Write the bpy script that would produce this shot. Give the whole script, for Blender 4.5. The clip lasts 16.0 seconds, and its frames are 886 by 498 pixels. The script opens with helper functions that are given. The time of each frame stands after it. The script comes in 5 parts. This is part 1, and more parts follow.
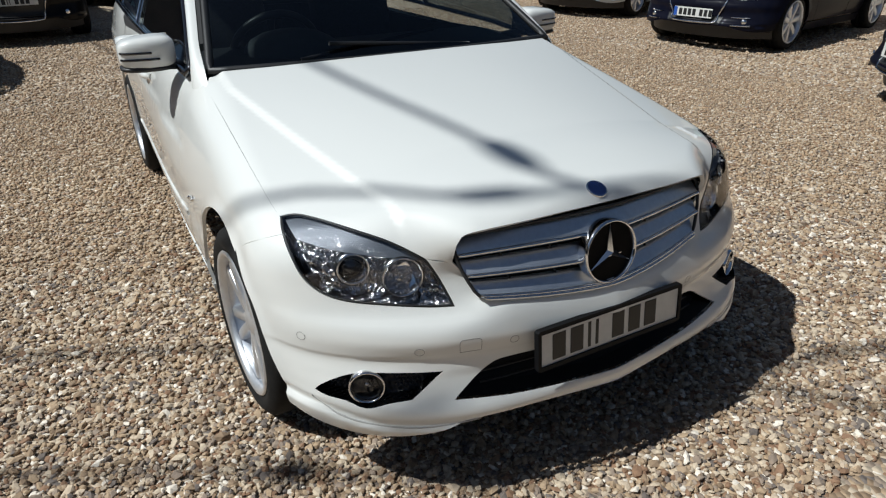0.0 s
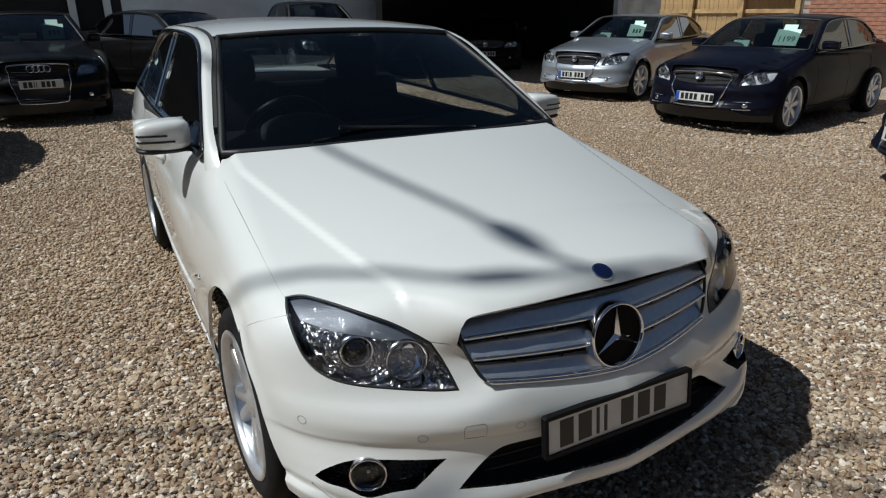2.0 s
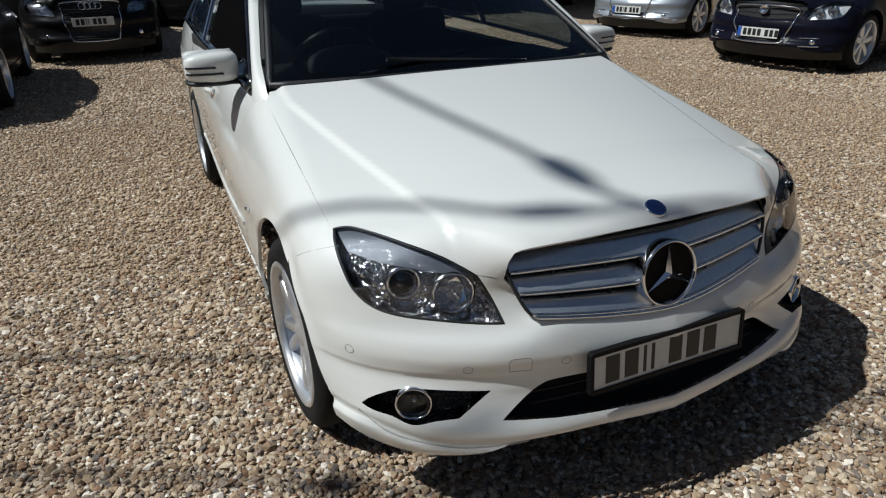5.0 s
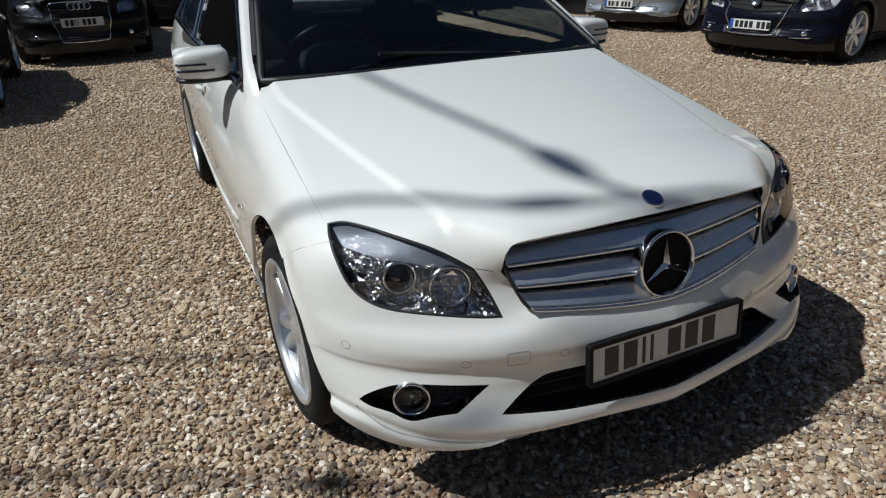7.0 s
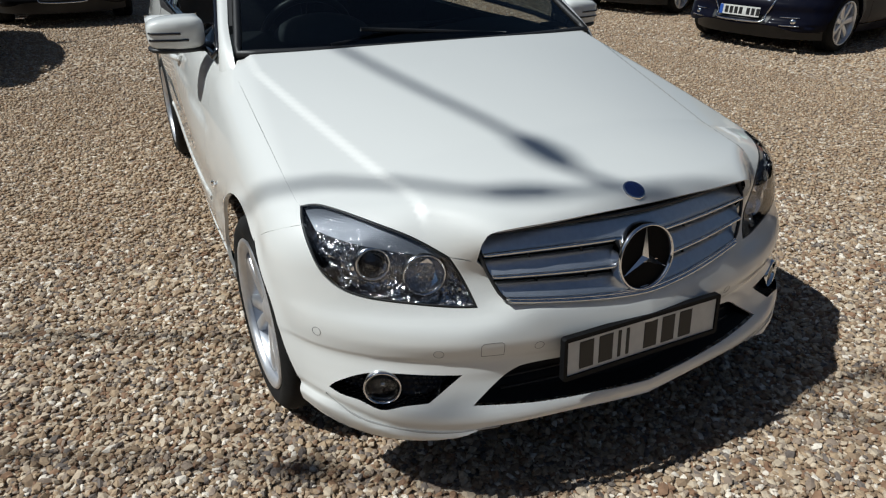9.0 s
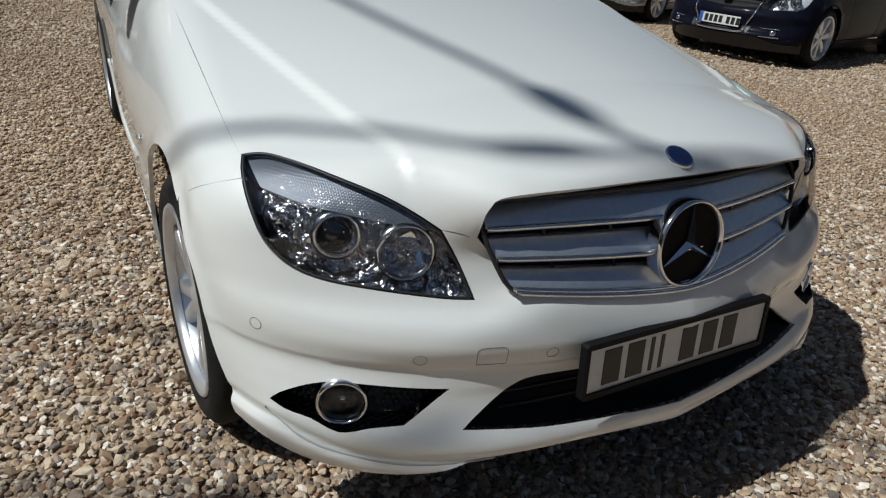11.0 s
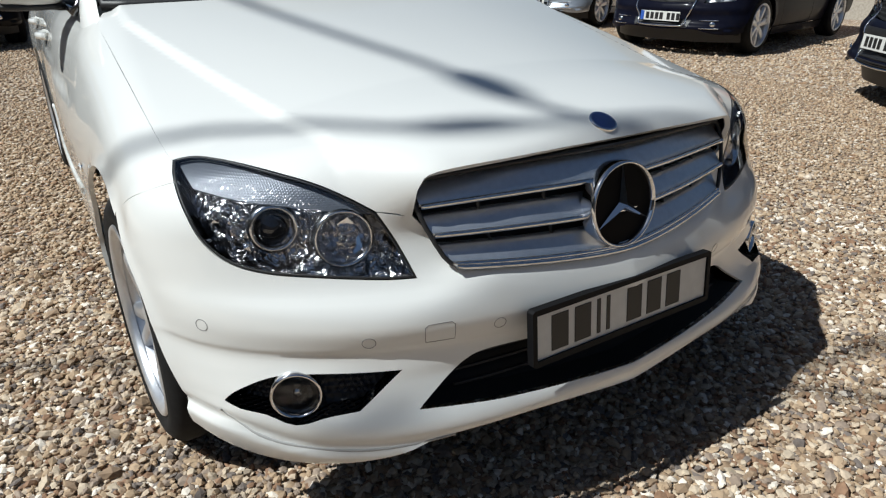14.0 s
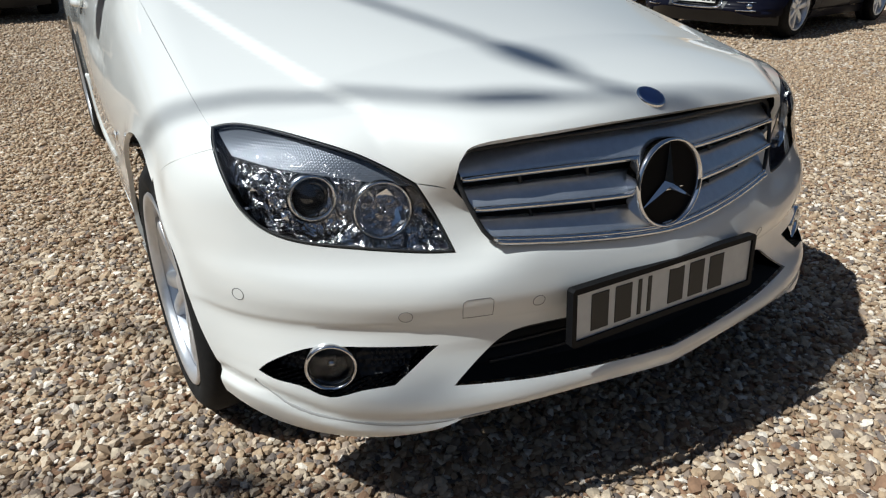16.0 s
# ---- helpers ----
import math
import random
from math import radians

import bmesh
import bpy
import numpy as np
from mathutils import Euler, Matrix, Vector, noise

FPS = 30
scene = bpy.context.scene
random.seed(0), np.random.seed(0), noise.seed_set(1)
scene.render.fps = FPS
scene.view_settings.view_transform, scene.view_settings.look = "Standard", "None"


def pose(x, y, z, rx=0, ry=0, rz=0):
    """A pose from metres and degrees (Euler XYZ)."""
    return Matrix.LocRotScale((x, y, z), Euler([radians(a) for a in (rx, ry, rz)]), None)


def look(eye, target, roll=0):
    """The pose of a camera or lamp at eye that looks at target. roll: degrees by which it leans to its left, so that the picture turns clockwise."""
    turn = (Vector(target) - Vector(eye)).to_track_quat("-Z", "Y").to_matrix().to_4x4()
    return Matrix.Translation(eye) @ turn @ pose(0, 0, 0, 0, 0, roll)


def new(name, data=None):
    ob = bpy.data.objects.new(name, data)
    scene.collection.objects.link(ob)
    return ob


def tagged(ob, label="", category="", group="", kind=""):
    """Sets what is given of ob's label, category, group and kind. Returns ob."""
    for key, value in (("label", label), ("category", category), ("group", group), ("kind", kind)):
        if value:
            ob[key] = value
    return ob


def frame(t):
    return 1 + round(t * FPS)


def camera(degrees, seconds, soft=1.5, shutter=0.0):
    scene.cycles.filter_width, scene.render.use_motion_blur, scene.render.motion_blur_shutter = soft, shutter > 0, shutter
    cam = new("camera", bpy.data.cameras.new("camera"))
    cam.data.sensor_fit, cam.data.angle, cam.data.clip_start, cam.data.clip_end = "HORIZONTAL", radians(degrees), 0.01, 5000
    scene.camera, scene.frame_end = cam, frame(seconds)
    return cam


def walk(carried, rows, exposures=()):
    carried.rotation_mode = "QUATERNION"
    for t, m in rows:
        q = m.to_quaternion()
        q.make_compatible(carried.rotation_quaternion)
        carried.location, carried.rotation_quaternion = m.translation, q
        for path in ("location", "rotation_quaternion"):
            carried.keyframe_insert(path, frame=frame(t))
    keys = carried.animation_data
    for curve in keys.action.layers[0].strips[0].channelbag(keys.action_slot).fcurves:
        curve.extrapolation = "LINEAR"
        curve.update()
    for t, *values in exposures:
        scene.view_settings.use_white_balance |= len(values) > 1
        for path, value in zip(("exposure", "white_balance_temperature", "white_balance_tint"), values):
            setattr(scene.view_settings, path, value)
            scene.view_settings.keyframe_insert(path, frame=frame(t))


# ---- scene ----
cam = camera(68.2, 16.0, soft=1.2)
PATH = [
    (0, (-1.21, -1.881, 1.481), (-0.308, -0.336, 0.586), -0.4),
    (0.5, (-1.201, -1.892, 1.486), (-0.291, -0.323, 0.643), -1.4),
    (1, (-1.193, -1.899, 1.497), (-0.266, -0.304, 0.723), -2.4),
    (1.5, (-1.193, -1.891, 1.499), (-0.247, -0.283, 0.777), -1.3),
    (2, (-1.198, -1.876, 1.494), (-0.271, -0.241, 0.812), -0.3),
    (2.5, (-1.204, -1.875, 1.487), (-0.32, -0.21, 0.819), 0.7),
    (3, (-1.194, -1.877, 1.496), (-0.27, -0.25, 0.788), 2.4),
    (3.5, (-1.205, -1.858, 1.47), (-0.337, -0.246, 0.665), 2.6),
    (4, (-1.206, -1.86, 1.471), (-0.406, -0.236, 0.621), 1.3),
    (6.5, (-1.198, -1.867, 1.447), (-0.395, -0.223, 0.638), -2.8),
    (7, (-1.201, -1.854, 1.447), (-0.412, -0.223, 0.599), -1.6),
    (7.5, (-1.2, -1.854, 1.451), (-0.41, -0.236, 0.579), -0.4),
    (8, (-1.19, -1.848, 1.451), (-0.389, -0.248, 0.558), 0.2),
    (8.5, (-1.181, -1.853, 1.459), (-0.364, -0.27, 0.551), 0.4),
    (10.8, (-1.064, -1.512, 1.252), (-0.174, 0.039, 0.357), 4.4),
    (11, (-1.057, -1.499, 1.207), (-0.12, 0.027, 0.318), 5.1),
    (11.5, (-1.026, -1.475, 1.148), (-0.022, -0.003, 0.24), 5.4),
    (12, (-1.011, -1.488, 1.117), (0.043, -0.042, 0.224), 5.3),
    (12.5, (-1.023, -1.539, 1.119), (0.028, -0.099, 0.213), 3.2),
    (13, (-1.029, -1.582, 1.119), (0.001, -0.09, 0.275), 1.2),
    (13.5, (-1.023, -1.593, 1.113), (-0.014, -0.076, 0.289), 0.2),
    (14, (-1.018, -1.583, 1.143), (-0.01, -0.063, 0.321), -0.1),
    (14.5, (-1.03, -1.559, 1.144), (-0.028, -0.047, 0.301), -0.0),
    (15, (-1.031, -1.552, 1.137), (-0.051, -0.035, 0.277), -0.2),
    (15.5, (-1.043, -1.542, 1.136), (-0.076, -0.022, 0.266), 0.2),
    (16, (-1.039, -1.55, 1.12), (-0.096, -0.017, 0.247), 0.6),
]

walk(cam, [(t, look(eye, target, roll)) for t, eye, target, roll in PATH], [(0.0, 0.15, 5980, 5), (1.0, 0.03, 5980, 5), (1.6, -0.10, 5980, 5), (3.0, -0.11, 5980, 5), (3.6, -0.07, 5980, 5), (6.4, -0.02, 5980, 5), (8.6, 0.0, 5980, 5), (11.0, -0.08, 5980, 5), (11.5, 0.09, 5980, 5), (12.3, 0.35, 5980, 5), (16.0, 0.32, 5980, 5)])

# ---- light ----
SUN = Vector((0.74, -0.15, -1.0)).normalized()          # the way the sunlight travels
world = bpy.data.worlds.new("sky")
scene.world = world
world.use_nodes = True
wn, wl = world.node_tree.nodes, world.node_tree.links
sky = wn.new("ShaderNodeTexSky")
sky.sky_type, sky.sun_disc = "NISHITA", False
sky.sun_elevation = math.asin(-SUN.z)
sky.sun_rotation = math.atan2(-SUN.x, -SUN.y)
sky.air_density, sky.dust_density, sky.ozone_density = 1.0, 1.0, 1.0
wn["Background"].inputs["Strength"].default_value = 0.034
wl.new(sky.outputs["Color"], wn["Background"].inputs["Color"])
sun = new("sun", bpy.data.lights.new("sun", "SUN"))
sun.data.energy, sun.data.angle, sun.data.color = 4.4, radians(0.53), (1.0, 0.965, 0.91)
sun.rotation_mode = "QUATERNION"
sun.rotation_quaternion = SUN.to_track_quat("-Z", "Y")
sun.location = (-8, -2, 9)


# ---- materials ----
def material(name, color=(0.5, 0.5, 0.5), rough=0.5, metal=0.0, coat=0.0, spec=0.5, noise_amount=0.0, noise_scale=30.0, bump=0.0, bump_scale=200.0):
    m = bpy.data.materials.new(name)
    m.use_nodes = True
    n, l = m.node_tree.nodes, m.node_tree.links
    b = n["Principled BSDF"]
    b.inputs["Base Color"].default_value = (*color, 1)
    b.inputs["Roughness"].default_value, b.inputs["Metallic"].default_value = rough, metal
    b.inputs["Coat Weight"].default_value, b.inputs["Coat Roughness"].default_value = coat, 0.03
    b.inputs["Specular IOR Level"].default_value = spec
    if noise_amount or bump:
        tc = n.new("ShaderNodeTexCoord")
    if noise_amount:
        t, r = n.new("ShaderNodeTexNoise"), n.new("ShaderNodeValToRGB")
        t.inputs["Scale"].default_value, t.inputs["Detail"].default_value = noise_scale, 8
        r.color_ramp.elements[0].position, r.color_ramp.elements[1].position = 0.3, 0.7
        r.color_ramp.elements[0].color = (*[c * (1 - noise_amount) for c in color], 1)
        r.color_ramp.elements[1].color = (*[min(1, c * (1 + noise_amount)) for c in color], 1)
        l.new(tc.outputs["Object"], t.inputs["Vector"])
        l.new(t.outputs["Fac"], r.inputs["Fac"])
        l.new(r.outputs["Color"], b.inputs["Base Color"])
    if bump:
        t, p = n.new("ShaderNodeTexNoise"), n.new("ShaderNodeBump")
        t.inputs["Scale"].default_value = bump_scale
        p.inputs["Strength"].default_value, p.inputs["Distance"].default_value = bump, 0.002
        l.new(tc.outputs["Object"], t.inputs["Vector"])
        l.new(t.outputs["Fac"], p.inputs["Height"])
        l.new(p.outputs["Normal"], b.inputs["Normal"])
    return m


def thin_glass(name, tint, gloss=1.0):
    """A pane: lets light straight through with a tint and mirrors by the angle."""
    m = bpy.data.materials.new(name)
    m.use_nodes = True
    n, l = m.node_tree.nodes, m.node_tree.links
    n.remove(n["Principled BSDF"])
    tr, gl, mx, fr = (n.new("ShaderNode" + k) for k in ("BsdfTransparent", "BsdfGlossy", "MixShader", "Fresnel"))
    tr.inputs["Color"].default_value = (*tint, 1)
    gl.inputs["Roughness"].default_value = 0.01
    gl.inputs["Color"].default_value = (gloss, gloss, gloss, 1)
    fr.inputs["IOR"].default_value = 1.5
    l.new(fr.outputs["Fac"], mx.inputs["Fac"])
    l.new(tr.outputs["BSDF"], mx.inputs[1])
    l.new(gl.outputs["BSDF"], mx.inputs[2])
    l.new(mx.outputs["Shader"], n["Material Output"].inputs["Surface"])
    return m


def paint(name, color, dirt=(0.3, 0.24, 0.17), dirt_amount=0.0, rough=0.35, metal=0.0, coat=1.0, spec=0.5):
    """Car paint under clear lacquer, with road dirt thrown up behind the wheels."""
    m = material(name, color, rough, metal, coat, spec)
    n, l = m.node_tree.nodes, m.node_tree.links
    b = n["Principled BSDF"]
    tc, no, mx = n.new("ShaderNodeTexCoord"), n.new("ShaderNodeTexNoise"), n.new("ShaderNodeMix")
    mx.data_type = "RGBA"
    no.inputs["Scale"].default_value, no.inputs["Detail"].default_value = 9, 10
    l.new(tc.outputs["Object"], no.inputs["Vector"])
    mx.inputs[6].default_value, mx.inputs[7].default_value = (*color, 1), (*dirt, 1)
    if dirt_amount:
        sx = n.new("ShaderNodeSeparateXYZ")
        l.new(tc.outputs["Object"], sx.inputs["Vector"])
        a, c, d, e = (n.new("ShaderNodeMapRange") for _ in range(4))
        for q, src, r0, r1 in ((a, "Z", 0.62, 0.40), (c, "Y", 0.25, 0.42), (d, "Y", 2.2, 1.1)):
            q.inputs["From Min"].default_value, q.inputs["From Max"].default_value = r0, r1
            l.new(sx.outputs[src], q.inputs["Value"])
        e.inputs["From Min"].default_value, e.inputs["From Max"].default_value = 0.45, 0.72
        l.new(no.outputs["Fac"], e.inputs["Value"])
        last = a.outputs["Result"]
        for q in (c, d, e):
            k = n.new("ShaderNodeMath")
            k.operation = "MULTIPLY"
            l.new(last, k.inputs[0])
            l.new(q.outputs["Result"], k.inputs[1])
            last = k.outputs["Value"]
        k = n.new("ShaderNodeMath")
        k.operation = "MULTIPLY"
        k.inputs[1].default_value = dirt_amount
        l.new(last, k.inputs[0])
        l.new(k.outputs["Value"], mx.inputs[0])
    else:
        k = n.new("ShaderNodeMath")
        k.operation = "MULTIPLY"
        k.inputs[1].default_value = 0.03
        l.new(no.outputs["Fac"], k.inputs[0])
        l.new(k.outputs["Value"], mx.inputs[0])
    l.new(mx.outputs[2], b.inputs["Base Color"])
    return m


WHITE = paint("white_paint", (0.71, 0.715, 0.69), dirt_amount=0.75, rough=0.4)
BLACK_PAINT = paint("black_paint", (0.002, 0.0025, 0.004), coat=0.20, spec=0.03)
NAVY = paint("navy_paint", (0.0012, 0.0026, 0.010), coat=0.13, spec=0.02)
SILVER = paint("silver_paint", (0.33, 0.36, 0.40), rough=0.38, metal=0.6)
CHROME = material("chrome", (0.75, 0.76, 0.78), 0.08, 1.0)
GREY_METAL = material("grille_silver", (0.62, 0.65, 0.70), 0.32, 0.85, noise_amount=0.06, noise_scale=60)
ALLOY = material("alloy", (0.68, 0.69, 0.71), 0.34, 0.75, noise_amount=0.08, noise_scale=25)
RUBBER = material("rubber", (0.009, 0.009, 0.009), 0.8, spec=0.25, noise_amount=0.3, noise_scale=40, bump=0.3)
PLASTIC = material("black_plastic", (0.012, 0.012, 0.013), 0.5, bump=0.2, bump_scale=600)
DARK = material("dark_inside", (0.008, 0.008, 0.009), 0.8)
GLOSS_BLACK = material("gloss_black", (0.006, 0.006, 0.008), 0.08, 0.0, 1.0)
INTERIOR = material("dark_interior", (0.02, 0.02, 0.022), 0.6, noise_amount=0.2)
CLOTH = material("seat_cloth", (0.03, 0.03, 0.034), 0.85, noise_amount=0.25, noise_scale=80)
WINDSCREEN = thin_glass("windscreen_glass", (0.45, 0.50, 0.50))
DARKGLASS = thin_glass("dark_side_glass", (0.10, 0.11, 0.12), 0.3)
SIDEGLASS = thin_glass("side_glass", (0.30, 0.34, 0.35))
LENS = thin_glass("lamp_lens", (0.93, 0.94, 0.95))
BOWL_CHROME = material("bowl_chrome", (0.96, 0.96, 0.98), 0.14, 1.0)
LAMP_CHROME = material("lamp_chrome", (0.80, 0.81, 0.84), 0.16, 1.0, noise_amount=0.2, noise_scale=35)
LAMP_DARK = material("lamp_dark_chrome", (0.30, 0.30, 0.32), 0.22, 0.95, noise_amount=0.7, noise_scale=26)
PLATE_WHITE = material("plate_white", (0.60, 0.60, 0.57), 0.45, noise_amount=0.05, noise_scale=40)
PLATE_BLACK = material("plate_black", (0.01, 0.01, 0.01), 0.5)
PLATE_BLUE = material("plate_blue", (0.02, 0.08, 0.35), 0.5)
BADGE_BLUE = material("badge_blue", (0.012, 0.025, 0.11), 0.2, coat=1.0)
LAMP_BRIGHT = material("lamp_bright", (0.85, 0.86, 0.88), 0.35, 0.5, noise_amount=0.15, noise_scale=25)
PAPER = material("price_card", (0.62, 0.85, 0.74), 0.7, noise_amount=0.06)


# ---- mesh tools ----
def spline(points, step=0.02, closed=True):
    """A line through points; a point with an extra 1 at its end is a sharp corner, the others are rounded through."""
    pts = [np.array(p[:-1], float) if len(p) in (3, 4) and p[-1] in (1, 0) and isinstance(p[-1], int) and len(p) > 2 else np.array(p, float) for p in points]
    sharp = [len(p) > 2 and isinstance(p[-1], int) and p[-1] == 1 for p in points]
    n, out = len(pts), []
    for i in range(n if closed else n - 1):
        a, b = pts[i], pts[(i + 1) % n]
        before = a if sharp[i] or (not closed and i == 0) else pts[i - 1]
        after = b if sharp[(i + 1) % n] or (not closed and i == n - 2) else pts[(i + 2) % n]
        k = max(1, int(np.linalg.norm(b - a) / step))
        ma, mb = (b - before) / 2, (after - a) / 2
        if sharp[i]:
            ma = b - a if sharp[(i + 1) % n] else (b - a) * 1.5 - mb / 2
        if sharp[(i + 1) % n]:
            mb = b - a if sharp[i] else (b - a) * 1.5 - ma / 2
        for j in range(k):
            t = j / k
            out.append((2 * t**3 - 3 * t * t + 1) * a + (t**3 - 2 * t * t + t) * ma + (3 * t * t - 2 * t**3) * b + (t**3 - t * t) * mb)
    if not closed:
        out.append(pts[-1])
    return np.array(out)


def inside(poly, q):
    x, y = q[:, 0], q[:, 1]
    r = np.zeros(len(q), bool)
    for a, b in zip(poly, np.roll(poly, -1, 0)):
        c = (a[1] > y) != (b[1] > y)
        r ^= c & (x < (b[0] - a[0]) * (y - a[1]) / (b[1] - a[1] + 1e-12) + a[0])
    return r


def area(poly):
    return 0.5 * np.sum(poly[:, 0] * np.roll(poly[:, 1], -1) - np.roll(poly[:, 0], -1) * poly[:, 1])


def inset(poly, d):
    """Moves a closed outline inwards by d."""
    if area(poly) < 0:
        poly = poly[::-1]
    e = np.roll(poly, -1, 0) - poly
    e /= np.maximum(np.linalg.norm(e, axis=1, keepdims=True), 1e-9)
    nrm = np.stack([-e[:, 1], e[:, 0]], 1)
    m = nrm + np.roll(nrm, 1, 0)
    m /= np.maximum((m * m).sum(1, keepdims=True) / 2, 0.35)
    return poly + m * d


def fill(outline, holes=(), step=0.02):
    """Points and triangles of a flat area with holes, edges exact."""
    from mathutils.geometry import delaunay_2d_cdt
    loops = [outline, *holes]
    verts, edges = [], []
    for p in loops:
        k = len(verts)
        verts += [Vector(v) for v in p]
        edges += [(k + i, k + (i + 1) % len(p)) for i in range(len(p))]
    lo, hi = outline.min(0), outline.max(0)
    gx, gy = np.meshgrid(np.arange(lo[0], hi[0], step), np.arange(lo[1], hi[1], step * 0.87))
    gx = gx + (np.arange(gx.shape[0]) % 2)[:, None] * step / 2
    g = np.stack([gx.ravel(), gy.ravel()], 1)
    keep = inside(outline, g)
    for h in holes:
        keep &= ~inside(h, g)
    g = g[keep]
    every = np.concatenate(loops)
    if len(g):
        near = np.concatenate([np.min(np.hypot(c[:, None, 0] - every[None, :, 0], c[:, None, 1] - every[None, :, 1]), 1) for c in np.array_split(g, max(1, len(g) // 400))])
        g = g[near > step * 0.45]
    verts += [Vector(v) for v in g]
    v, _, f, *_ = delaunay_2d_cdt(verts, edges, [], 0, 1e-7)
    v = np.array([tuple(p) for p in v])
    f = np.array([t for t in f if len(t) == 3])
    c = v[f].mean(1)
    keep = inside(outline, c)
    for h in holes:
        keep &= ~inside(h, c)
    return v, f[keep]


def mesh_object(name, verts, faces, mat, parent=None, label="", normals=None, smooth=True):
    me = bpy.data.meshes.new(name)
    me.from_pydata([tuple(map(float, v)) for v in verts], [], [tuple(map(int, f)) for f in faces])
    for m in mat if isinstance(mat, (list, tuple)) else [mat]:
        me.materials.append(m)
    if smooth:
        me.polygons.foreach_set("use_smooth", [True] * len(me.polygons))
    if normals is not None:
        me.normals_split_custom_set_from_vertices([tuple(map(float, v)) for v in normals])
    me.update()
    ob = new(name, me)
    if parent is not None:
        ob.parent = parent
    if label:
        ob["label"] = label
    return ob


def part(name, bm, mat, parent=None, label="", smooth=False):
    me = bpy.data.meshes.new(name)
    bm.normal_update()
    bm.to_mesh(me)
    bm.free()
    for m in mat if isinstance(mat, (list, tuple)) else [mat]:
        me.materials.append(m)
    if smooth:
        me.polygons.foreach_set("use_smooth", [True] * len(me.polygons))
    ob = new(name, me)
    if parent is not None:
        ob.parent = parent
    if label:
        ob["label"] = label
    return ob


def thing(name, label, category, m=None, group="", kind=""):
    ob = tagged(new(name), label, category, group, kind)
    if m is not None:
        ob.matrix_basis = m
    return ob


def box(size, at=(0, 0, 0), bevel=0.0, rot=None, segments=2, bm=None):
    bm = bm or bmesh.new()
    k = bmesh.ops.create_cube(bm, size=1.0)["verts"]
    m = Matrix.Translation(at) @ (rot.to_4x4() if rot else Matrix()) @ Matrix.Diagonal((*size, 1))
    bmesh.ops.transform(bm, matrix=m, verts=k)
    if bevel:
        ids = set(k)
        bmesh.ops.bevel(bm, geom=[e for e in bm.edges if e.verts[0] in ids], offset=bevel, segments=segments, affect="EDGES", profile=0.5)
    return bm


def lathe(profile, n=48, axis="x", at=(0, 0, 0)):
    """Turns (radius, along) points round an axis. Returns points and faces."""
    v, f = [], []
    k = len(profile)
    for i in range(n):
        a = 2 * math.pi * i / n
        for r, d in profile:
            p = {"x": (d, r * math.cos(a), r * math.sin(a)), "y": (r * math.cos(a), d, r * math.sin(a)), "z": (r * math.cos(a), r * math.sin(a), d)}[axis]
            v.append((p[0] + at[0], p[1] + at[1], p[2] + at[2]))
    for i in range(n):
        for j in range(k - 1):
            a, b = i * k + j, (i + 1) % n * k + j
            f.append((a, b, b + 1, a + 1))
    return np.array(v), f


def tube(line, radius, n=8, closed=False, flat=1.0):
    """A round bar along a line. Returns points and faces."""
    line = np.asarray(line, float)
    t = np.roll(line, -1, 0) - np.roll(line, 1, 0)
    if not closed:
        t[0], t[-1] = line[1] - line[0], line[-1] - line[-2]
    t /= np.maximum(np.linalg.norm(t, axis=1, keepdims=True), 1e-9)
    up = np.array([0.0, 0.0, 1.0]) if abs(t[0][2]) < 0.9 else np.array([0.0, 1.0, 0.0])
    v, f = [], []
    for p, d in zip(line, t):
        s = np.cross(d, up)
        s /= max(np.linalg.norm(s), 1e-9)
        w = np.cross(s, d)
        for i in range(n):
            a = 2 * math.pi * i / n
            v.append(p + radius * (math.cos(a) * s * flat + math.sin(a) * w))
    m = len(line)
    for i in range(m if closed else m - 1):
        for j in range(n):
            a, b = i * n + j, (i + 1) % m * n + j
            c, d = i * n + (j + 1) % n, (i + 1) % m * n + (j + 1) % n
            f.append((a, c, d, b))
    if not closed:
        f += [tuple(range(n)), tuple(range((m - 1) * n, m * n))[::-1]]
    return np.array(v), f


def patch(fn, nu, nv):
    """A sheet from fn(u, v), both 0 to 1."""
    v = np.array([fn(i / nu, j / nv) for i in range(nu + 1) for j in range(nv + 1)])
    f = [(i * (nv + 1) + j, (i + 1) * (nv + 1) + j, (i + 1) * (nv + 1) + j + 1, i * (nv + 1) + j + 1) for i in range(nu) for j in range(nv)]
    return v, f


def mirrored(v, f):
    return np.asarray(v) * (-1, 1, 1), [tuple(t)[::-1] for t in f]


# ---- the shape of a car body: x across, y to the back from the front axle, z up ----
def sstep(a, b, x):
    t = np.clip((x - a) / (b - a), 0, 1)
    return t * t * (3 - 2 * t)


def curve(xs, ys, x):
    xs, ys = np.asarray(xs, float), np.asarray(ys, float)
    m = np.gradient(ys, xs)
    x = np.clip(x, xs[0], xs[-1])
    i = np.clip(np.searchsorted(xs, x) - 1, 0, len(xs) - 2)
    h = xs[i + 1] - xs[i]
    t = (x - xs[i]) / h
    return (2 * t**3 - 3 * t * t + 1) * ys[i] + (t**3 - 2 * t * t + t) * h * m[i] + (3 * t * t - 2 * t**3) * ys[i + 1] + (t**3 - t * t) * h * m[i + 1]


def smax(a, b, k):
    h = np.clip(0.5 + 0.5 * (a - b) / k, 0, 1)
    return b + (a - b) * h + k * h * (1 - h)


